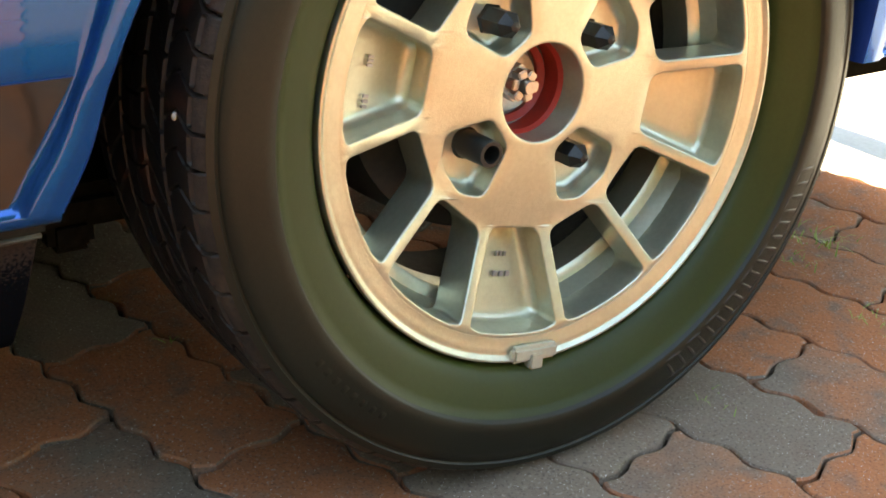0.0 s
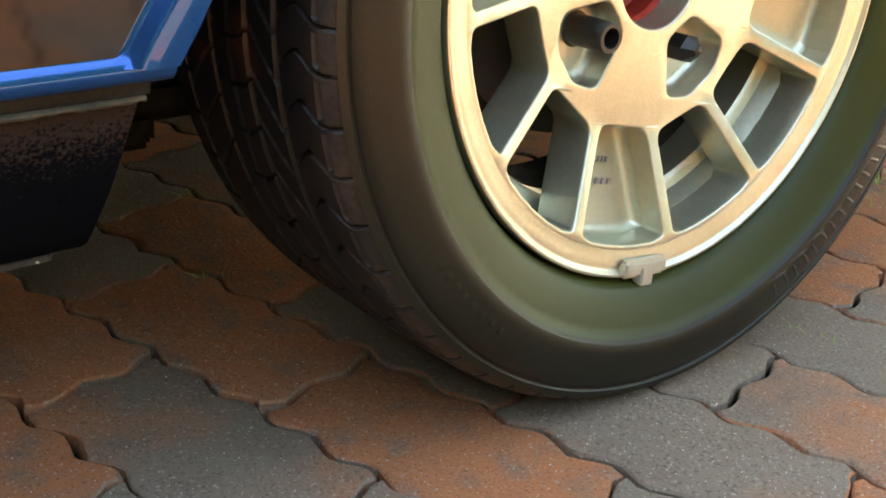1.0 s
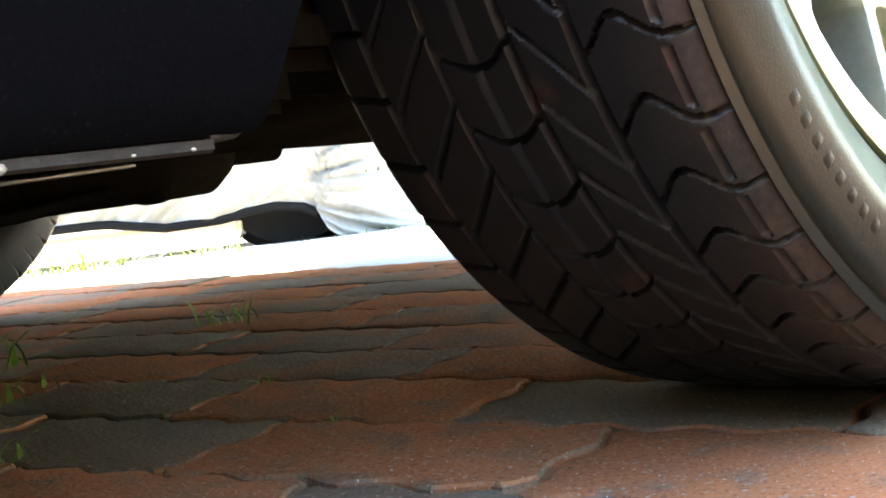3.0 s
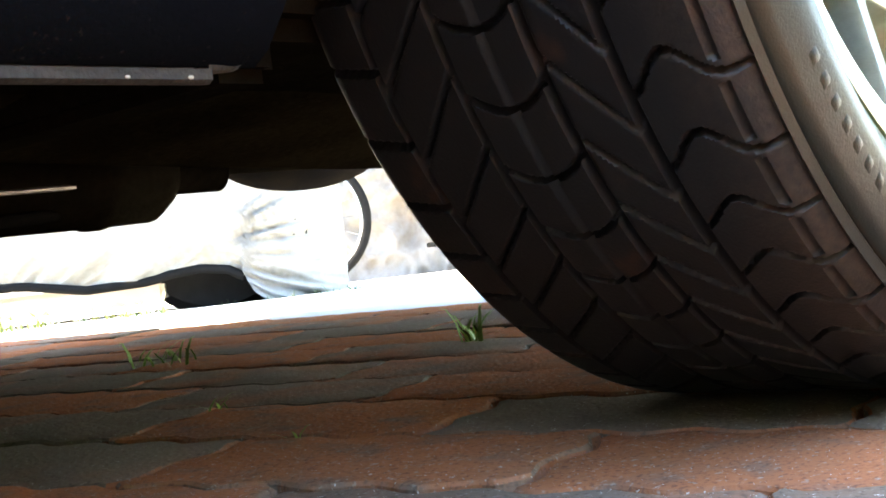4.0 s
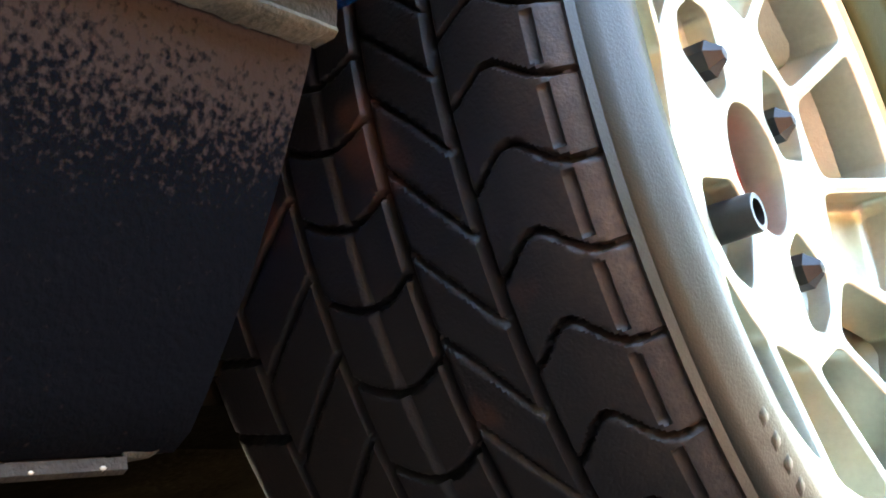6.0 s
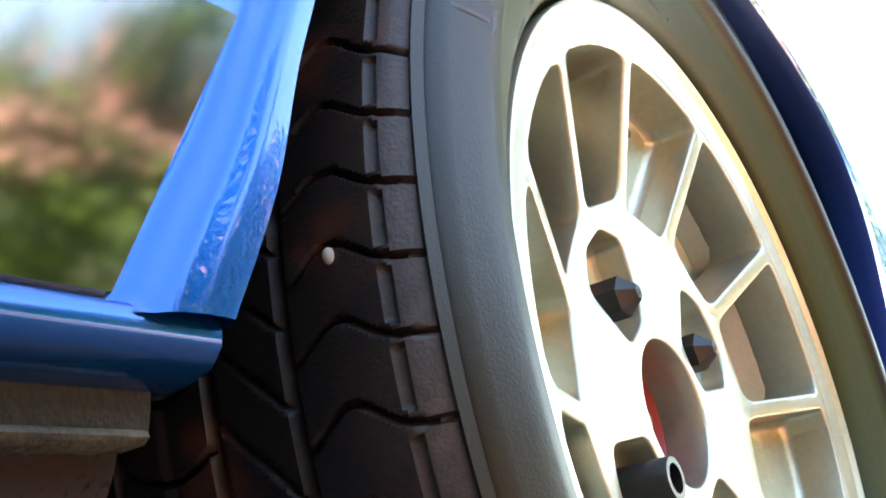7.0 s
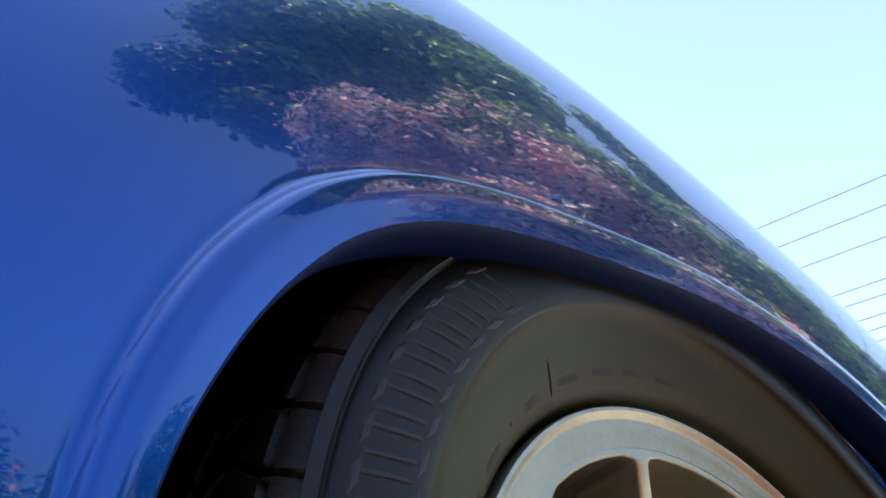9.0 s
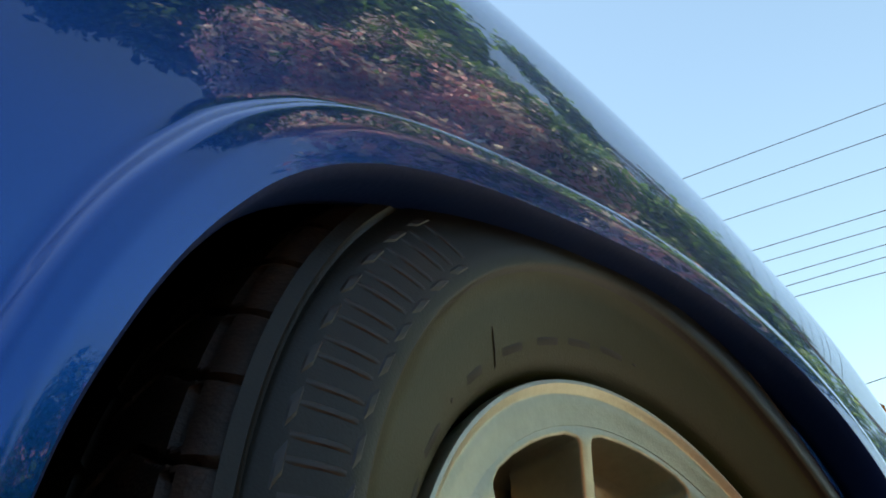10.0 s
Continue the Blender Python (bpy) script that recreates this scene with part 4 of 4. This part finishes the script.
under.matrix_local = Matrix.Translation(yard(D0 + 0.10, 0, 0)) @ Matrix.Rotation(math.atan2(SIDE.y, SIDE.x), 4, "Z")

# ---- bicycle and the tarpaulin behind it ----
bike = tagged(new("bicycle"), "cream-framed bicycle with black tyres leaning by a tarpaulin", "bicycle")
DB, RB = 6.15, 0.315


def bike_point(u, z, d=0.0):
    return yard(DB + d, u, z)


def ring(name, u, r, tube_r, mat, parent, label="", n=56, k=8):
    vs, fs = [], []
    for i in range(n):
        a = 2 * math.pi * i / n
        for j in range(k):
            b = 2 * math.pi * j / k
            rr = r + tube_r * math.cos(b)
            vs.append(bike_point(u + rr * math.cos(a), RB + 0.02 + rr * math.sin(a), tube_r * math.sin(b)))
    for i in range(n):
        for j in range(k):
            fs.append((i * k + j, ((i + 1) % n) * k + j, ((i + 1) % n) * k + (j + 1) % k, i * k + (j + 1) % k))
    return from_data(name, vs, fs, mat, parent, label, 60)


U0, U1 = -0.78, 0.30
for u in (U0, U1):
    t = ring("bike_wheel", u, RB, 0.020, M_TYRE2, bike, "black bicycle tyre")
    ring("bike_rim", u, RB - 0.026, 0.009, M_CHROME, t)
    vs, fs = [], []
    for i in range(18):
        a = 2 * math.pi * i / 18
        p, q = bike_point(u, RB + 0.02), bike_point(u + (RB - 0.03) * math.cos(a), RB + 0.02 + (RB - 0.03) * math.sin(a))
        k = len(vs)
        up = Vector((0, 0, 0.0012))
        sd = SIDE * 0.0012
        vs += [p + up + sd, p - up - sd, q - up - sd, q + up + sd]
        fs.append((k, k + 1, k + 2, k + 3))
    sp = from_data("spokes", vs, fs, M_CHROME, t, "", 0)
UB, ZB = -0.14, 0.315
frame_bars = [((U0 + 0.30, 0.80), (UB, ZB), 0.017), ((UB, ZB), (UB - 0.10, 0.85), 0.015), ((U0 + 0.27, 0.88), (UB - 0.08, 0.80), 0.014),
              ((UB, ZB), (U1, RB + 0.02), 0.010), ((UB - 0.08, 0.76), (U1, RB + 0.02), 0.008), ((U0 + 0.26, 0.92), (U0, RB + 0.02), 0.012)]
for a, b, r in frame_bars:
    tube("frame_tube", [bike_point(*a), bike_point(*b)], r, M_CREAM, bike, "cream frame tube", 10)
vs, fs = [], []
for i in range(40):
    a = 2 * math.pi * i / 40
    for r in (0.082, 0.087):
        vs.append(bike_point(UB + r * math.cos(a), ZB + r * math.sin(a), -0.03))
for i in range(40):
    j = (i + 1) % 40
    fs.append((2 * i, 2 * i + 1, 2 * j + 1, 2 * j))
from_data("chain_ring", vs, fs, M_TYRE2, bike, "thin dark chain ring", 0)
tube("chain_guard", [bike_point(UB - 0.06, ZB + 0.075, -0.03), bike_point(UB + 0.02, ZB + 0.095, -0.03), bike_point(U1, RB + 0.075, -0.03)], 0.006, M_TYRE2, bike, "dark chain guard", 6)
tube("chain", [bike_point(UB, ZB - 0.085, -0.03), bike_point(U1, RB - 0.03, -0.03)], 0.004, M_TYRE2, bike, "chain", 6)
tube("crank", [bike_point(UB, ZB, -0.04), bike_point(UB + 0.005, ZB - 0.17, -0.05)], 0.008, M_CHROME, bike, "crank arm", 8)
for dz, d in ((-0.17, -0.09),):
    bm = bmesh.new()
    box(bm, (-0.045, -0.03, -0.012), (0.045, 0.03, 0.012), 0.004)
    pd = part("pedal", bm, M_TYRE2, bike, "black pedal")
    pd.matrix_local = Matrix.Translation(bike_point(UB + 0.005, ZB + dz, d))
tube("kickstand", [bike_point(U1 - 0.03, RB - 0.02, -0.05), bike_point(U1 + 0.02, 0.01, -0.12)], 0.008, M_CHROME, bike, "kickstand", 8)

tarp = tagged(new("tarpaulin_heap"), "creased beige and grey tarpaulin over stored goods", "tarpaulin")
verts, faces = [], []
for i in range(141):
    u = -1.0 + 2.2 * i / 140
    for j in range(91):
        h = j / 90
        z = 1.5 * h
        q = Vector((u * 2.2, h * 2.5, 7))
        warp = Vector((noise.noise(q), noise.noise(q + Vector((5, 0, 0))), 0)) * 0.6
        d = 0.34 + 0.25 * h + 0.10 * noise.noise(q) + 0.14 * abs(noise.noise(Vector((u * 4 + h * 2, h * 6, 3)) + warp)) + 0.06 * abs(noise.noise(Vector((u * 11 - h * 6, h * 13, 5)) + warp * 2))
        verts.append(yard(DB + d, u, z))
for i in range(140):
    for j in range(90):
        faces.append((i * 91 + j, (i + 1) * 91 + j, (i + 1) * 91 + j + 1, i * 91 + j + 1))
from_data("tarpaulin", verts, faces, M_TARP, tarp, "creased beige tarpaulin", 180)


# ---- grass and weeds ----
def tuft(name, label, spots, kind, group=""):
    """Thin bent blades growing from the joints."""
    vs, fs = [], []
    rg = random.Random(len(spots) * 7 + 1)
    for x, y, z, n, h, spread in spots:
        for _ in range(n):
            a = rg.uniform(0, 6.28)
            d = Vector((math.cos(a), math.sin(a), 0))
            side = Vector((-d.y, d.x, 0)) * h * rg.uniform(0.03, 0.06)
            p = Vector((x + rg.gauss(0, spread), y + rg.gauss(0, spread), z))
            hh = h * rg.uniform(0.5, 1.2)
            lean = rg.uniform(0.3, 1.5)
            pts = [p, p + d * hh * lean * 0.25 + Vector((0, 0, hh * 0.5)), p + d * hh * lean * 0.7 + Vector((0, 0, hh * 0.8)), p + d * hh * lean * 1.1 + Vector((0, 0, hh * 0.85))]
            k = len(vs)
            for i, q in enumerate(pts):
                w = (1, 0.9, 0.6, 0.05)[i]
                vs += [q - side * w, q + side * w]
            for i in range(3):
                fs.append((k + 2 * i, k + 2 * i + 1, k + 2 * i + 3, k + 2 * i + 2))
    ob = from_data(name, vs, fs, M_GRASS if kind == "stuff" else M_WEED, None, "", 60)
    tagged(ob, label, "grass" if kind == "stuff" else "weed", group, kind)
    return ob


rg = random.Random(8)
spots = []
for k in range(46):
    p = yard(3.02 + rg.uniform(-0.06, 0.10), rg.uniform(-1.9, -0.72))
    spots.append((p.x, p.y, p.z, 8, rg.uniform(0.03, 0.075), 0.03))
for k in range(14):
    p = yard(3.25 + rg.uniform(-0.03, 0.06), rg.uniform(-0.62, -0.28))
    spots.append((p.x, p.y, p.z, 4, rg.uniform(0.012, 0.03), 0.02))
tuft("grass_fringe", "sunlit yellow-green grass along the covered car", spots, "stuff")

# weeds between the blocks
weeds = [(0.206, 0.526, 16, 0.030, 0.005), (-0.141, 0.888, 8, 0.045, 0.014), (-0.246, 0.665, 8, 0.026, 0.014), (-0.20, 0.70, 7, 0.022, 0.014),
         (0.098, 0.851, 14, 0.026, 0.020), (-0.125, 0.476, 8, 0.014, 0.005), (-0.196, 0.310, 4, 0.012, 0.002), (-0.332, 0.453, 8, 0.018, 0.008),
         (0.141, 0.923, 14, 0.020, 0.020), (0.532, 0.171, 40, 0.014, 0.018), (0.472, 0.135, 22, 0.011, 0.010), (0.180, -0.031, 14, 0.008, 0.010), (0.433, 0.003, 18, 0.010, 0.012)]
for x, y, n, h, spread in weeds:
    tuft("weed", "small green weed growing in a paving joint", [(x, y, drop(x, y) - 0.004, n, h * 1.3, spread)], "", "weeds in the joints")

# ---- the tyre ----
def tread_depth(s, v):
    """Depth of the tread pattern, 0 to 1, at s pitches round the tyre and v across it (0 outside, 1 inside)."""
    d = 0.0

    def groove(x, w):
        return max(0.0, min(1.0, 1.6 * (1 - abs(x) / w)))
    # round the tyre
    for at, w, deep in ((0.245, 0.011, 1.0), (0.410, 0.010, 1.0), (0.625, 0.011, 1.0), (0.830, 0.010, 1.0), (0.515, 0.007, 0.5)):
        d = max(d, deep * groove(v - at, w))

    def cross(mid, w, deep=1.0):
        return deep * groove(mid - round(mid), w)
    if v < 0.245:                     # outer shoulder blocks, the cross groove bent in a knee
        mid = s + 0.42 * math.exp(-((v - 0.145) / 0.062) ** 2) - 0.9 * max(0, v - 0.19)
        d = max(d, cross(mid, 0.048) * (1.0 if v > 0.03 else 0.6))
        if abs(mid - round(mid)) > 0.14:
            d = max(d, 0.55 * groove(v - 0.050, 0.009))
    elif v < 0.410:                   # slanting blocks
        d = max(d, cross(s + 7.7 * (v - 0.364) - 0.6, 0.065, 0.6))
    elif v < 0.625:                   # middle rib, crossed by shallow curved cuts
        d = max(d, cross(s + 0.17 + 0.30 * ((v - 0.515) / 0.105) ** 2, 0.050, 0.85))
    elif v < 0.830:
        d = max(d, cross(s - 5.5 * (v - 0.72) + 0.3, 0.065, 0.6))
    else:
        d = max(d, cross(s + 1.2 * (v - 0.83), 0.060))
    return d


RT = 0.2970
T0, T1 = -0.0178, 0.174          # outer and inner edge of the tread
# the pitch of the tread varies round the tyre
KNOTS = [173.3, 178.1, 182.8, 187.5, 192.1, 197.1, 202.9, 208.8, 215.1, 222.0, 228.5, 234.5]
KNOTS += [234.5 + 298.8 * k / 52 for k in range(1, 53)]
NA, NV = 1760, 128
verts, faces, index = [], [], []
wall_out = [(0.2050, 0.0100), (0.2066, 0.0050), (0.2082, -0.0010), (0.2100, -0.0060), (0.2135, -0.0092), (0.2200, -0.0128), (0.2280, -0.0168), (0.2360, -0.0206), (0.2440, -0.0240),
            (0.2452, -0.0262), (0.2466, -0.0274), (0.2540, -0.0276), (0.2620, -0.0264), (0.2720, -0.0240), (0.2795, -0.0218), (0.2806, -0.0198), (0.2820, -0.0198), (0.2832, -0.0212), (0.2880, -0.0196)]
wall_in = [(0.280, 0.176), (0.262, 0.184), (0.245, 0.186), (0.225, 0.182), (0.206, 0.172)]
tread = [(0.0 + k / (NV - 1)) for k in range(NV)]
K = len(wall_out) + NV + len(wall_in)
for i in range(NA):
    a = 2 * math.pi * i / NA
    c, s = math.cos(a), math.sin(a)
    for r, y in wall_out:
        verts.append((r * c, y, r * s))
    for v in tread:
        y = T0 + (T1 - T0) * v
        edge_r = min(v, 1 - v)
        r = RT - 0.0008 - 0.0032 * ((v - 0.5) * 2) ** 4 - 0.0065 * max(0, 1 - edge_r / 0.06) ** 2
        r -= 0.0060 * tread_depth(float(np.interp((360 * i / NA - 173.3) % 360 + 173.3, KNOTS, range(len(KNOTS)))), v)
        verts.append((r * c, y, r * s))
    for r, y in wall_in:
        verts.append((r * c, y, r * s))
for i in range(NA):
    j = (i + 1) % NA
    for k in range(K - 1):
        faces.append((i * K + k, j * K + k, j * K + k + 1, i * K + k + 1))
        index.append(2 if k < 8 else (1 if k < len(wall_out) - 1 else 0))
tyre = from_data("tyre", verts, faces, M_RUBBER, wheel, "worn black low-profile tyre with an olive sidewall band", 50, [M_RUBBER, M_WALL, M_WALL2], index)


# a pale pebble caught in the tread
M_PEBBLE = material("pale_pebble", (0.55, 0.52, 0.45), 0.7, tint=(0.42, 0.39, 0.33), scale=300, fine=900)
bm = bmesh.new()
x, z = pol(0.2955, 186.3)
bmesh.ops.create_icosphere(bm, subdivisions=2, radius=1, matrix=Matrix.Translation((x, 0.0095, z)) @ Matrix.Diagonal((0.0022, 0.0019, 0.0028, 1)))
part("pebble", bm, M_PEBBLE, tyre, "pale pebble caught in the tread")

# the wheel on the far side
far_wheel = new("wheel", wheel.data)
far_wheel.parent = car
far_wheel.matrix_local = Matrix.Translation((-0.07, 2 * MID, 0)) @ Matrix.Rotation(math.pi, 4, "Z") @ wheel_place
for ob in (tyre, bpy.data.objects["rim_flange"]):
    twin = new(ob.name, ob.data)
    twin.parent = far_wheel

# raised marks on the sidewall
M_MARK = material("raised_rubber", (0.016, 0.014, 0.013), 0.45, tint=(0.030, 0.026, 0.022), scale=20, fine=300)
M_PRINT = material("dark_print", (0.010, 0.010, 0.007), 0.6, tint=(0.018, 0.018, 0.012), scale=40, fine=300)


def wall_y(r):
    return float(np.interp(r, [q[0] for q in wall_out], [q[1] for q in wall_out]))


def wall_mark(name, a0, a1, r0, r1, mat, high=0.0007, slant=0.0, hollow=0.0, label=""):
    """A flat raised bar on the sidewall between two angles and two radii; a hollow one is only an outline."""
    vs, fs = [], []

    def patch(a0, a1, r0, r1):
        base = len(vs)
        for i in range(5):
            for j in range(5):
                r = r0 + (r1 - r0) * j / 4
                a = radians(a0 + (a1 - a0) * i / 4 + slant * (j / 4 - 0.5))
                rim = i in (0, 4) or j in (0, 4)
                vs.append((r * math.cos(a), wall_y(r) - (-0.0003 if rim else high), r * math.sin(a)))
        for i in range(4):
            for j in range(4):
                k = base + i * 5 + j
                fs.append((k, k + 5, k + 6, k + 1))
    if hollow:
        da, dr = (a1 - a0) * hollow, (r1 - r0) * hollow * 0.6
        patch(a0, a0 + da, r0, r1)
        patch(a1 - da, a1, r0, r1)
        patch(a0, a1, r1 - dr, r1)
        patch(a0, a1, r0, r0 + dr)
    else:
        patch(a0, a1, r0, r1)
    from_data(name, vs, fs, mat, tyre, label, 30)


for k in range(9):                    # two runs of tall outlined bars
    wall_mark("raised_bar", 166.5 - 4.3 * k, 163.2 - 4.3 * k, 0.2505, 0.2755, M_MARK, 0.0005, 2.0, 0.24, "outlined raised bar" if k == 0 else "")
    wall_mark("raised_bar", 306.0 + 5.4 * k, 309.8 + 5.4 * k, 0.2505, 0.2755, M_MARK, 0.0005, 1.5, 0.24)
for k in range(8):
    wall_mark("raised_bar", 224.5 + 2.3 * k, 226.0 + 2.3 * k, 0.2575, 0.2650, M_WALL, 0.0004)
for a0, a1, r0, r1 in ((160.5, 155.0, 0.2115, 0.2155), (154.0, 147.0, 0.2125, 0.2165), (146.0, 139.5, 0.2140, 0.2180), (137.0, 136.2, 0.2165, 0.2185), (133.0, 127.8, 0.2155, 0.2200),
                       (124.0, 117.5, 0.2165, 0.2205), (115.5, 109.0, 0.2170, 0.2208), (108.2, 101.5, 0.2175, 0.2210), (100.7, 94.0, 0.2180, 0.2212), (92.6, 91.4, 0.2190, 0.2200)):
    wall_mark("print_bar", a1, a0, r0, r1, M_PRINT, 0.0003)
wall_mark("mould_line", 125.0, 125.3, 0.2110, 0.2310, M_PRINT, 0.0005)

# ---- block paving ----
def stone_material():
    """Concrete blocks, each shading from orange red to slate grey, speckled, with pale worn edges."""
    m = material("paving_block", (0.36, 0.12, 0.06), 0.9, bump=0.7, bump_scale=240, spec=0.0)
    n, l = m.node_tree.nodes, m.node_tree.links

    def math_node(op, a, b):
        q = n.new("ShaderNodeMath")
        q.operation = op
        for k, v in enumerate((a, b)):
            if isinstance(v, float):
                q.inputs[k].default_value = v
            else:
                l.new(v, q.inputs[k])
        return q.outputs[0]

    def blur(scale, detail):
        q = n.new("ShaderNodeTexNoise")
        q.inputs["Scale"].default_value, q.inputs["Detail"].default_value = scale, detail
        l.new(pos, q.inputs["Vector"])
        return q.outputs[0]

    def blend(f, a, b):
        q = n.new("ShaderNodeMix")
        q.data_type = "RGBA"
        l.new(f, q.inputs["Factor"])
        for k, v in (("A", a), ("B", b)):
            if isinstance(v, tuple):
                q.inputs[k].default_value = (*v, 1)
            else:
                l.new(v, q.inputs[k])
        return q.outputs["Result"]

    def ramp(v, lo, hi):
        q = n.new("ShaderNodeMapRange")
        q.interpolation_type = "SMOOTHSTEP"
        q.inputs["From Min"].default_value, q.inputs["From Max"].default_value = lo, hi
        l.new(v, q.inputs["Value"])
        return q.outputs[0]
    geo = n.new("ShaderNodeNewGeometry")
    pos = geo.outputs["Position"]
    info = n.new("ShaderNodeObjectInfo").outputs["Random"]
    own = math_node("FRACT", math_node("ADD", info, geo.outputs["Random Per Island"]), 0.0)
    tone = math_node("ADD", math_node("MULTIPLY", own, 0.62), math_node("MULTIPLY", blur(6.5, 3), 0.9))
    col = blend(ramp(tone, 0.66, 0.98), (0.41, 0.150, 0.070), (0.215, 0.158, 0.116))
    col = blend(ramp(blur(30.0, 5), 0.45, 0.80), col, (0.20, 0.135, 0.100))
    col = blend(math_node("MULTIPLY", ramp(blur(420.0, 2), 0.50, 0.72), 0.50), col, (0.055, 0.045, 0.040))
    col = blend(math_node("MULTIPLY", ramp(blur(300.0, 3), 0.60, 0.72), 0.60), col, (0.42, 0.36, 0.30))
    col = blend(ramp(blur(520.0, 1), 0.735, 0.765), col, (0.72, 0.66, 0.58))
    at = n.new("ShaderNodeAttribute")
    at.attribute_name = "worn"
    edge = math_node("MULTIPLY", ramp(at.outputs["Fac"], 0.2, 0.9), ramp(blur(60.0, 4), 0.35, 0.65))
    col = blend(math_node("MULTIPLY", edge, 0.18), col, (0.34, 0.29, 0.24))
    foot = ramp(at.outputs["Fac"], 1.1, 1.6)
    col = blend(foot, col, (0.030, 0.028, 0.020))
    l.new(col, n["Principled BSDF"].inputs["Base Color"])
    return m


M_STONE = stone_material()
LANE = Vector((0.220, -0.9755))       # the way the rows of blocks run
ACROSS = Vector((0.9755, 0.220))
WIDE, LONG = 0.1135, 0.2260
N0, S0 = -0.2307, -0.1575
EDGE = 0.770                          # the paving ends here, counted across the rows


def wave(q, amp):
    """Zigzag of a block's side, by parts of its period."""
    q = q % 1.0
    return amp * float(np.interp(q, [0, 0.06, 0.44, 0.56, 0.94, 1.0], [0.9, 0.9, -0.9, -0.9, 0.9, 0.9]))


def stone_outline(gap):
    """Outline of one block about its middle, in lane coordinates (across, along)."""
    pts = []
    a, b = WIDE / 2, LONG / 2
    n, m, amp = 24, 12, 0.0055

    def side(s):
        return wave((s + b + 0.012) / (LONG / 4), amp)

    def end(q):
        return wave((q + a - 0.020) / (WIDE / 2), amp * 0.9)
    for k in range(n):
        s = -b + gap + (LONG - 2 * gap) * k / n
        pts.append((a - gap + side(s), s + end(a) * (1 - k / n) + end(a) * k / n))
    for k in range(m):
        q = a - gap - (WIDE - 2 * gap) * k / m
        pts.append((q + side(b), b - gap + end(q)))
    for k in range(n):
        s = b - gap - (LONG - 2 * gap) * k / n
        pts.append((-a + gap + side(s), s + end(-a)))
    for k in range(m):
        q = -a + gap + (WIDE - 2 * gap) * k / m
        pts.append((q + side(-b), -b + gap + end(q)))
    return pts


def stone_geometry(seed):
    """One block with rounded, slightly chipped edges."""
    rings = ((0.0085, 0.0004, 0.0), (0.0032, -0.0002, 0.55), (0.0017, -0.0020, 1.0), (0.0011, -0.028, 2.0))
    vs, worn = [], []
    for gap, z, w in rings:
        for k, (q, s) in enumerate(stone_outline(gap)):
            chip = noise.noise(Vector((q * 55, s * 55, seed * 3.7))) * 0.0014 + max(0.0, noise.noise(Vector((q * 30, s * 30, seed * 5.1))) - 0.25) * 0.006
            f = 1 - max(-0.0012, chip) / 0.06 * (1.0 if w < 1.5 else 0.7)
            vs.append((q * f * ACROSS.x + s * f * LANE.x, q * f * ACROSS.y + s * f * LANE.y, z))
            worn.append(w)
    n = len(stone_outline(0.001))
    vs.append((0, 0, 0.0010))
    worn.append(0.0)
    fs = []
    for k in range(n):
        j = (k + 1) % n
        fs.append((j, k, 4 * n))
        for r in range(3):
            fs.append((r * n + k, r * n + j, (r + 1) * n + j, (r + 1) * n + k))
    return vs, fs, worn


def worn_edges(me, worn):
    me.attributes.new("worn", "FLOAT", "POINT").data.foreach_set("value", worn)


KINDS = [stone_geometry(k) for k in range(7)]
stone_meshes = []
for SV, SF, SW in KINDS:
    me = bpy.data.meshes.new("paving_block")
    me.from_pydata(SV, [], SF)
    me.materials.append(M_STONE)
    worn_edges(me, SW)
    smooth(me, 30)
    me.update()
    stone_meshes.append(me)
paving = tagged(new("paving"), "weathered red and grey zigzag block paving", "pavement", kind="structure")
rng = random.Random(5)
far_v, far_f, far_w = [], [], []
spots = []
for lane in range(-40, 9):
    for k in range(-26, 26):
        n_mid = N0 + WIDE * (lane + 0.5)
        s_mid = S0 + LONG * (k + 0.5) + (LONG / 2 if lane % 2 else 0)
        c = ACROSS * n_mid + LANE * s_mid
        if n_mid + WIDE / 2 < EDGE + 0.03:
            spots.append((c.x, c.y))
spots.sort(key=lambda q: (q[0] + 0.05) ** 2 + (q[1] - 0.30) ** 2)
for i, (x, y) in enumerate(spots):
    z = drop(x, y)
    tip = (drop(x + 0.05, y) - drop(x - 0.05, y)) / 0.1
    tip2 = (drop(x, y + 0.05) - drop(x, y - 0.05)) / 0.1
    tx, ty = tip2 + rng.uniform(-0.008, 0.008), -tip + rng.uniform(-0.008, 0.008)
    z += rng.uniform(-0.0012, 0.0008)
    m = Matrix.LocRotScale((x, y, z), Euler((tx, ty, rng.uniform(-0.012, 0.012))), None)
    if i < 290:
        ob = new("paving_block", stone_meshes[rng.randrange(7)])
        ob.parent = paving
        ob.matrix_local = m
    elif math.hypot(x, y) < 4.6:
        base = len(far_v)
        SV, SF, SW = KINDS[rng.randrange(7)]
        far_v += [m @ Vector(q) for q in SV]
        far_w += SW
        far_f += [tuple(base + q for q in face) for face in SF]
far = from_data("paving_field", far_v, far_f, M_STONE, paving, angle=0)
worn_edges(far.data, far_w)
far["kind"] = "stuff"
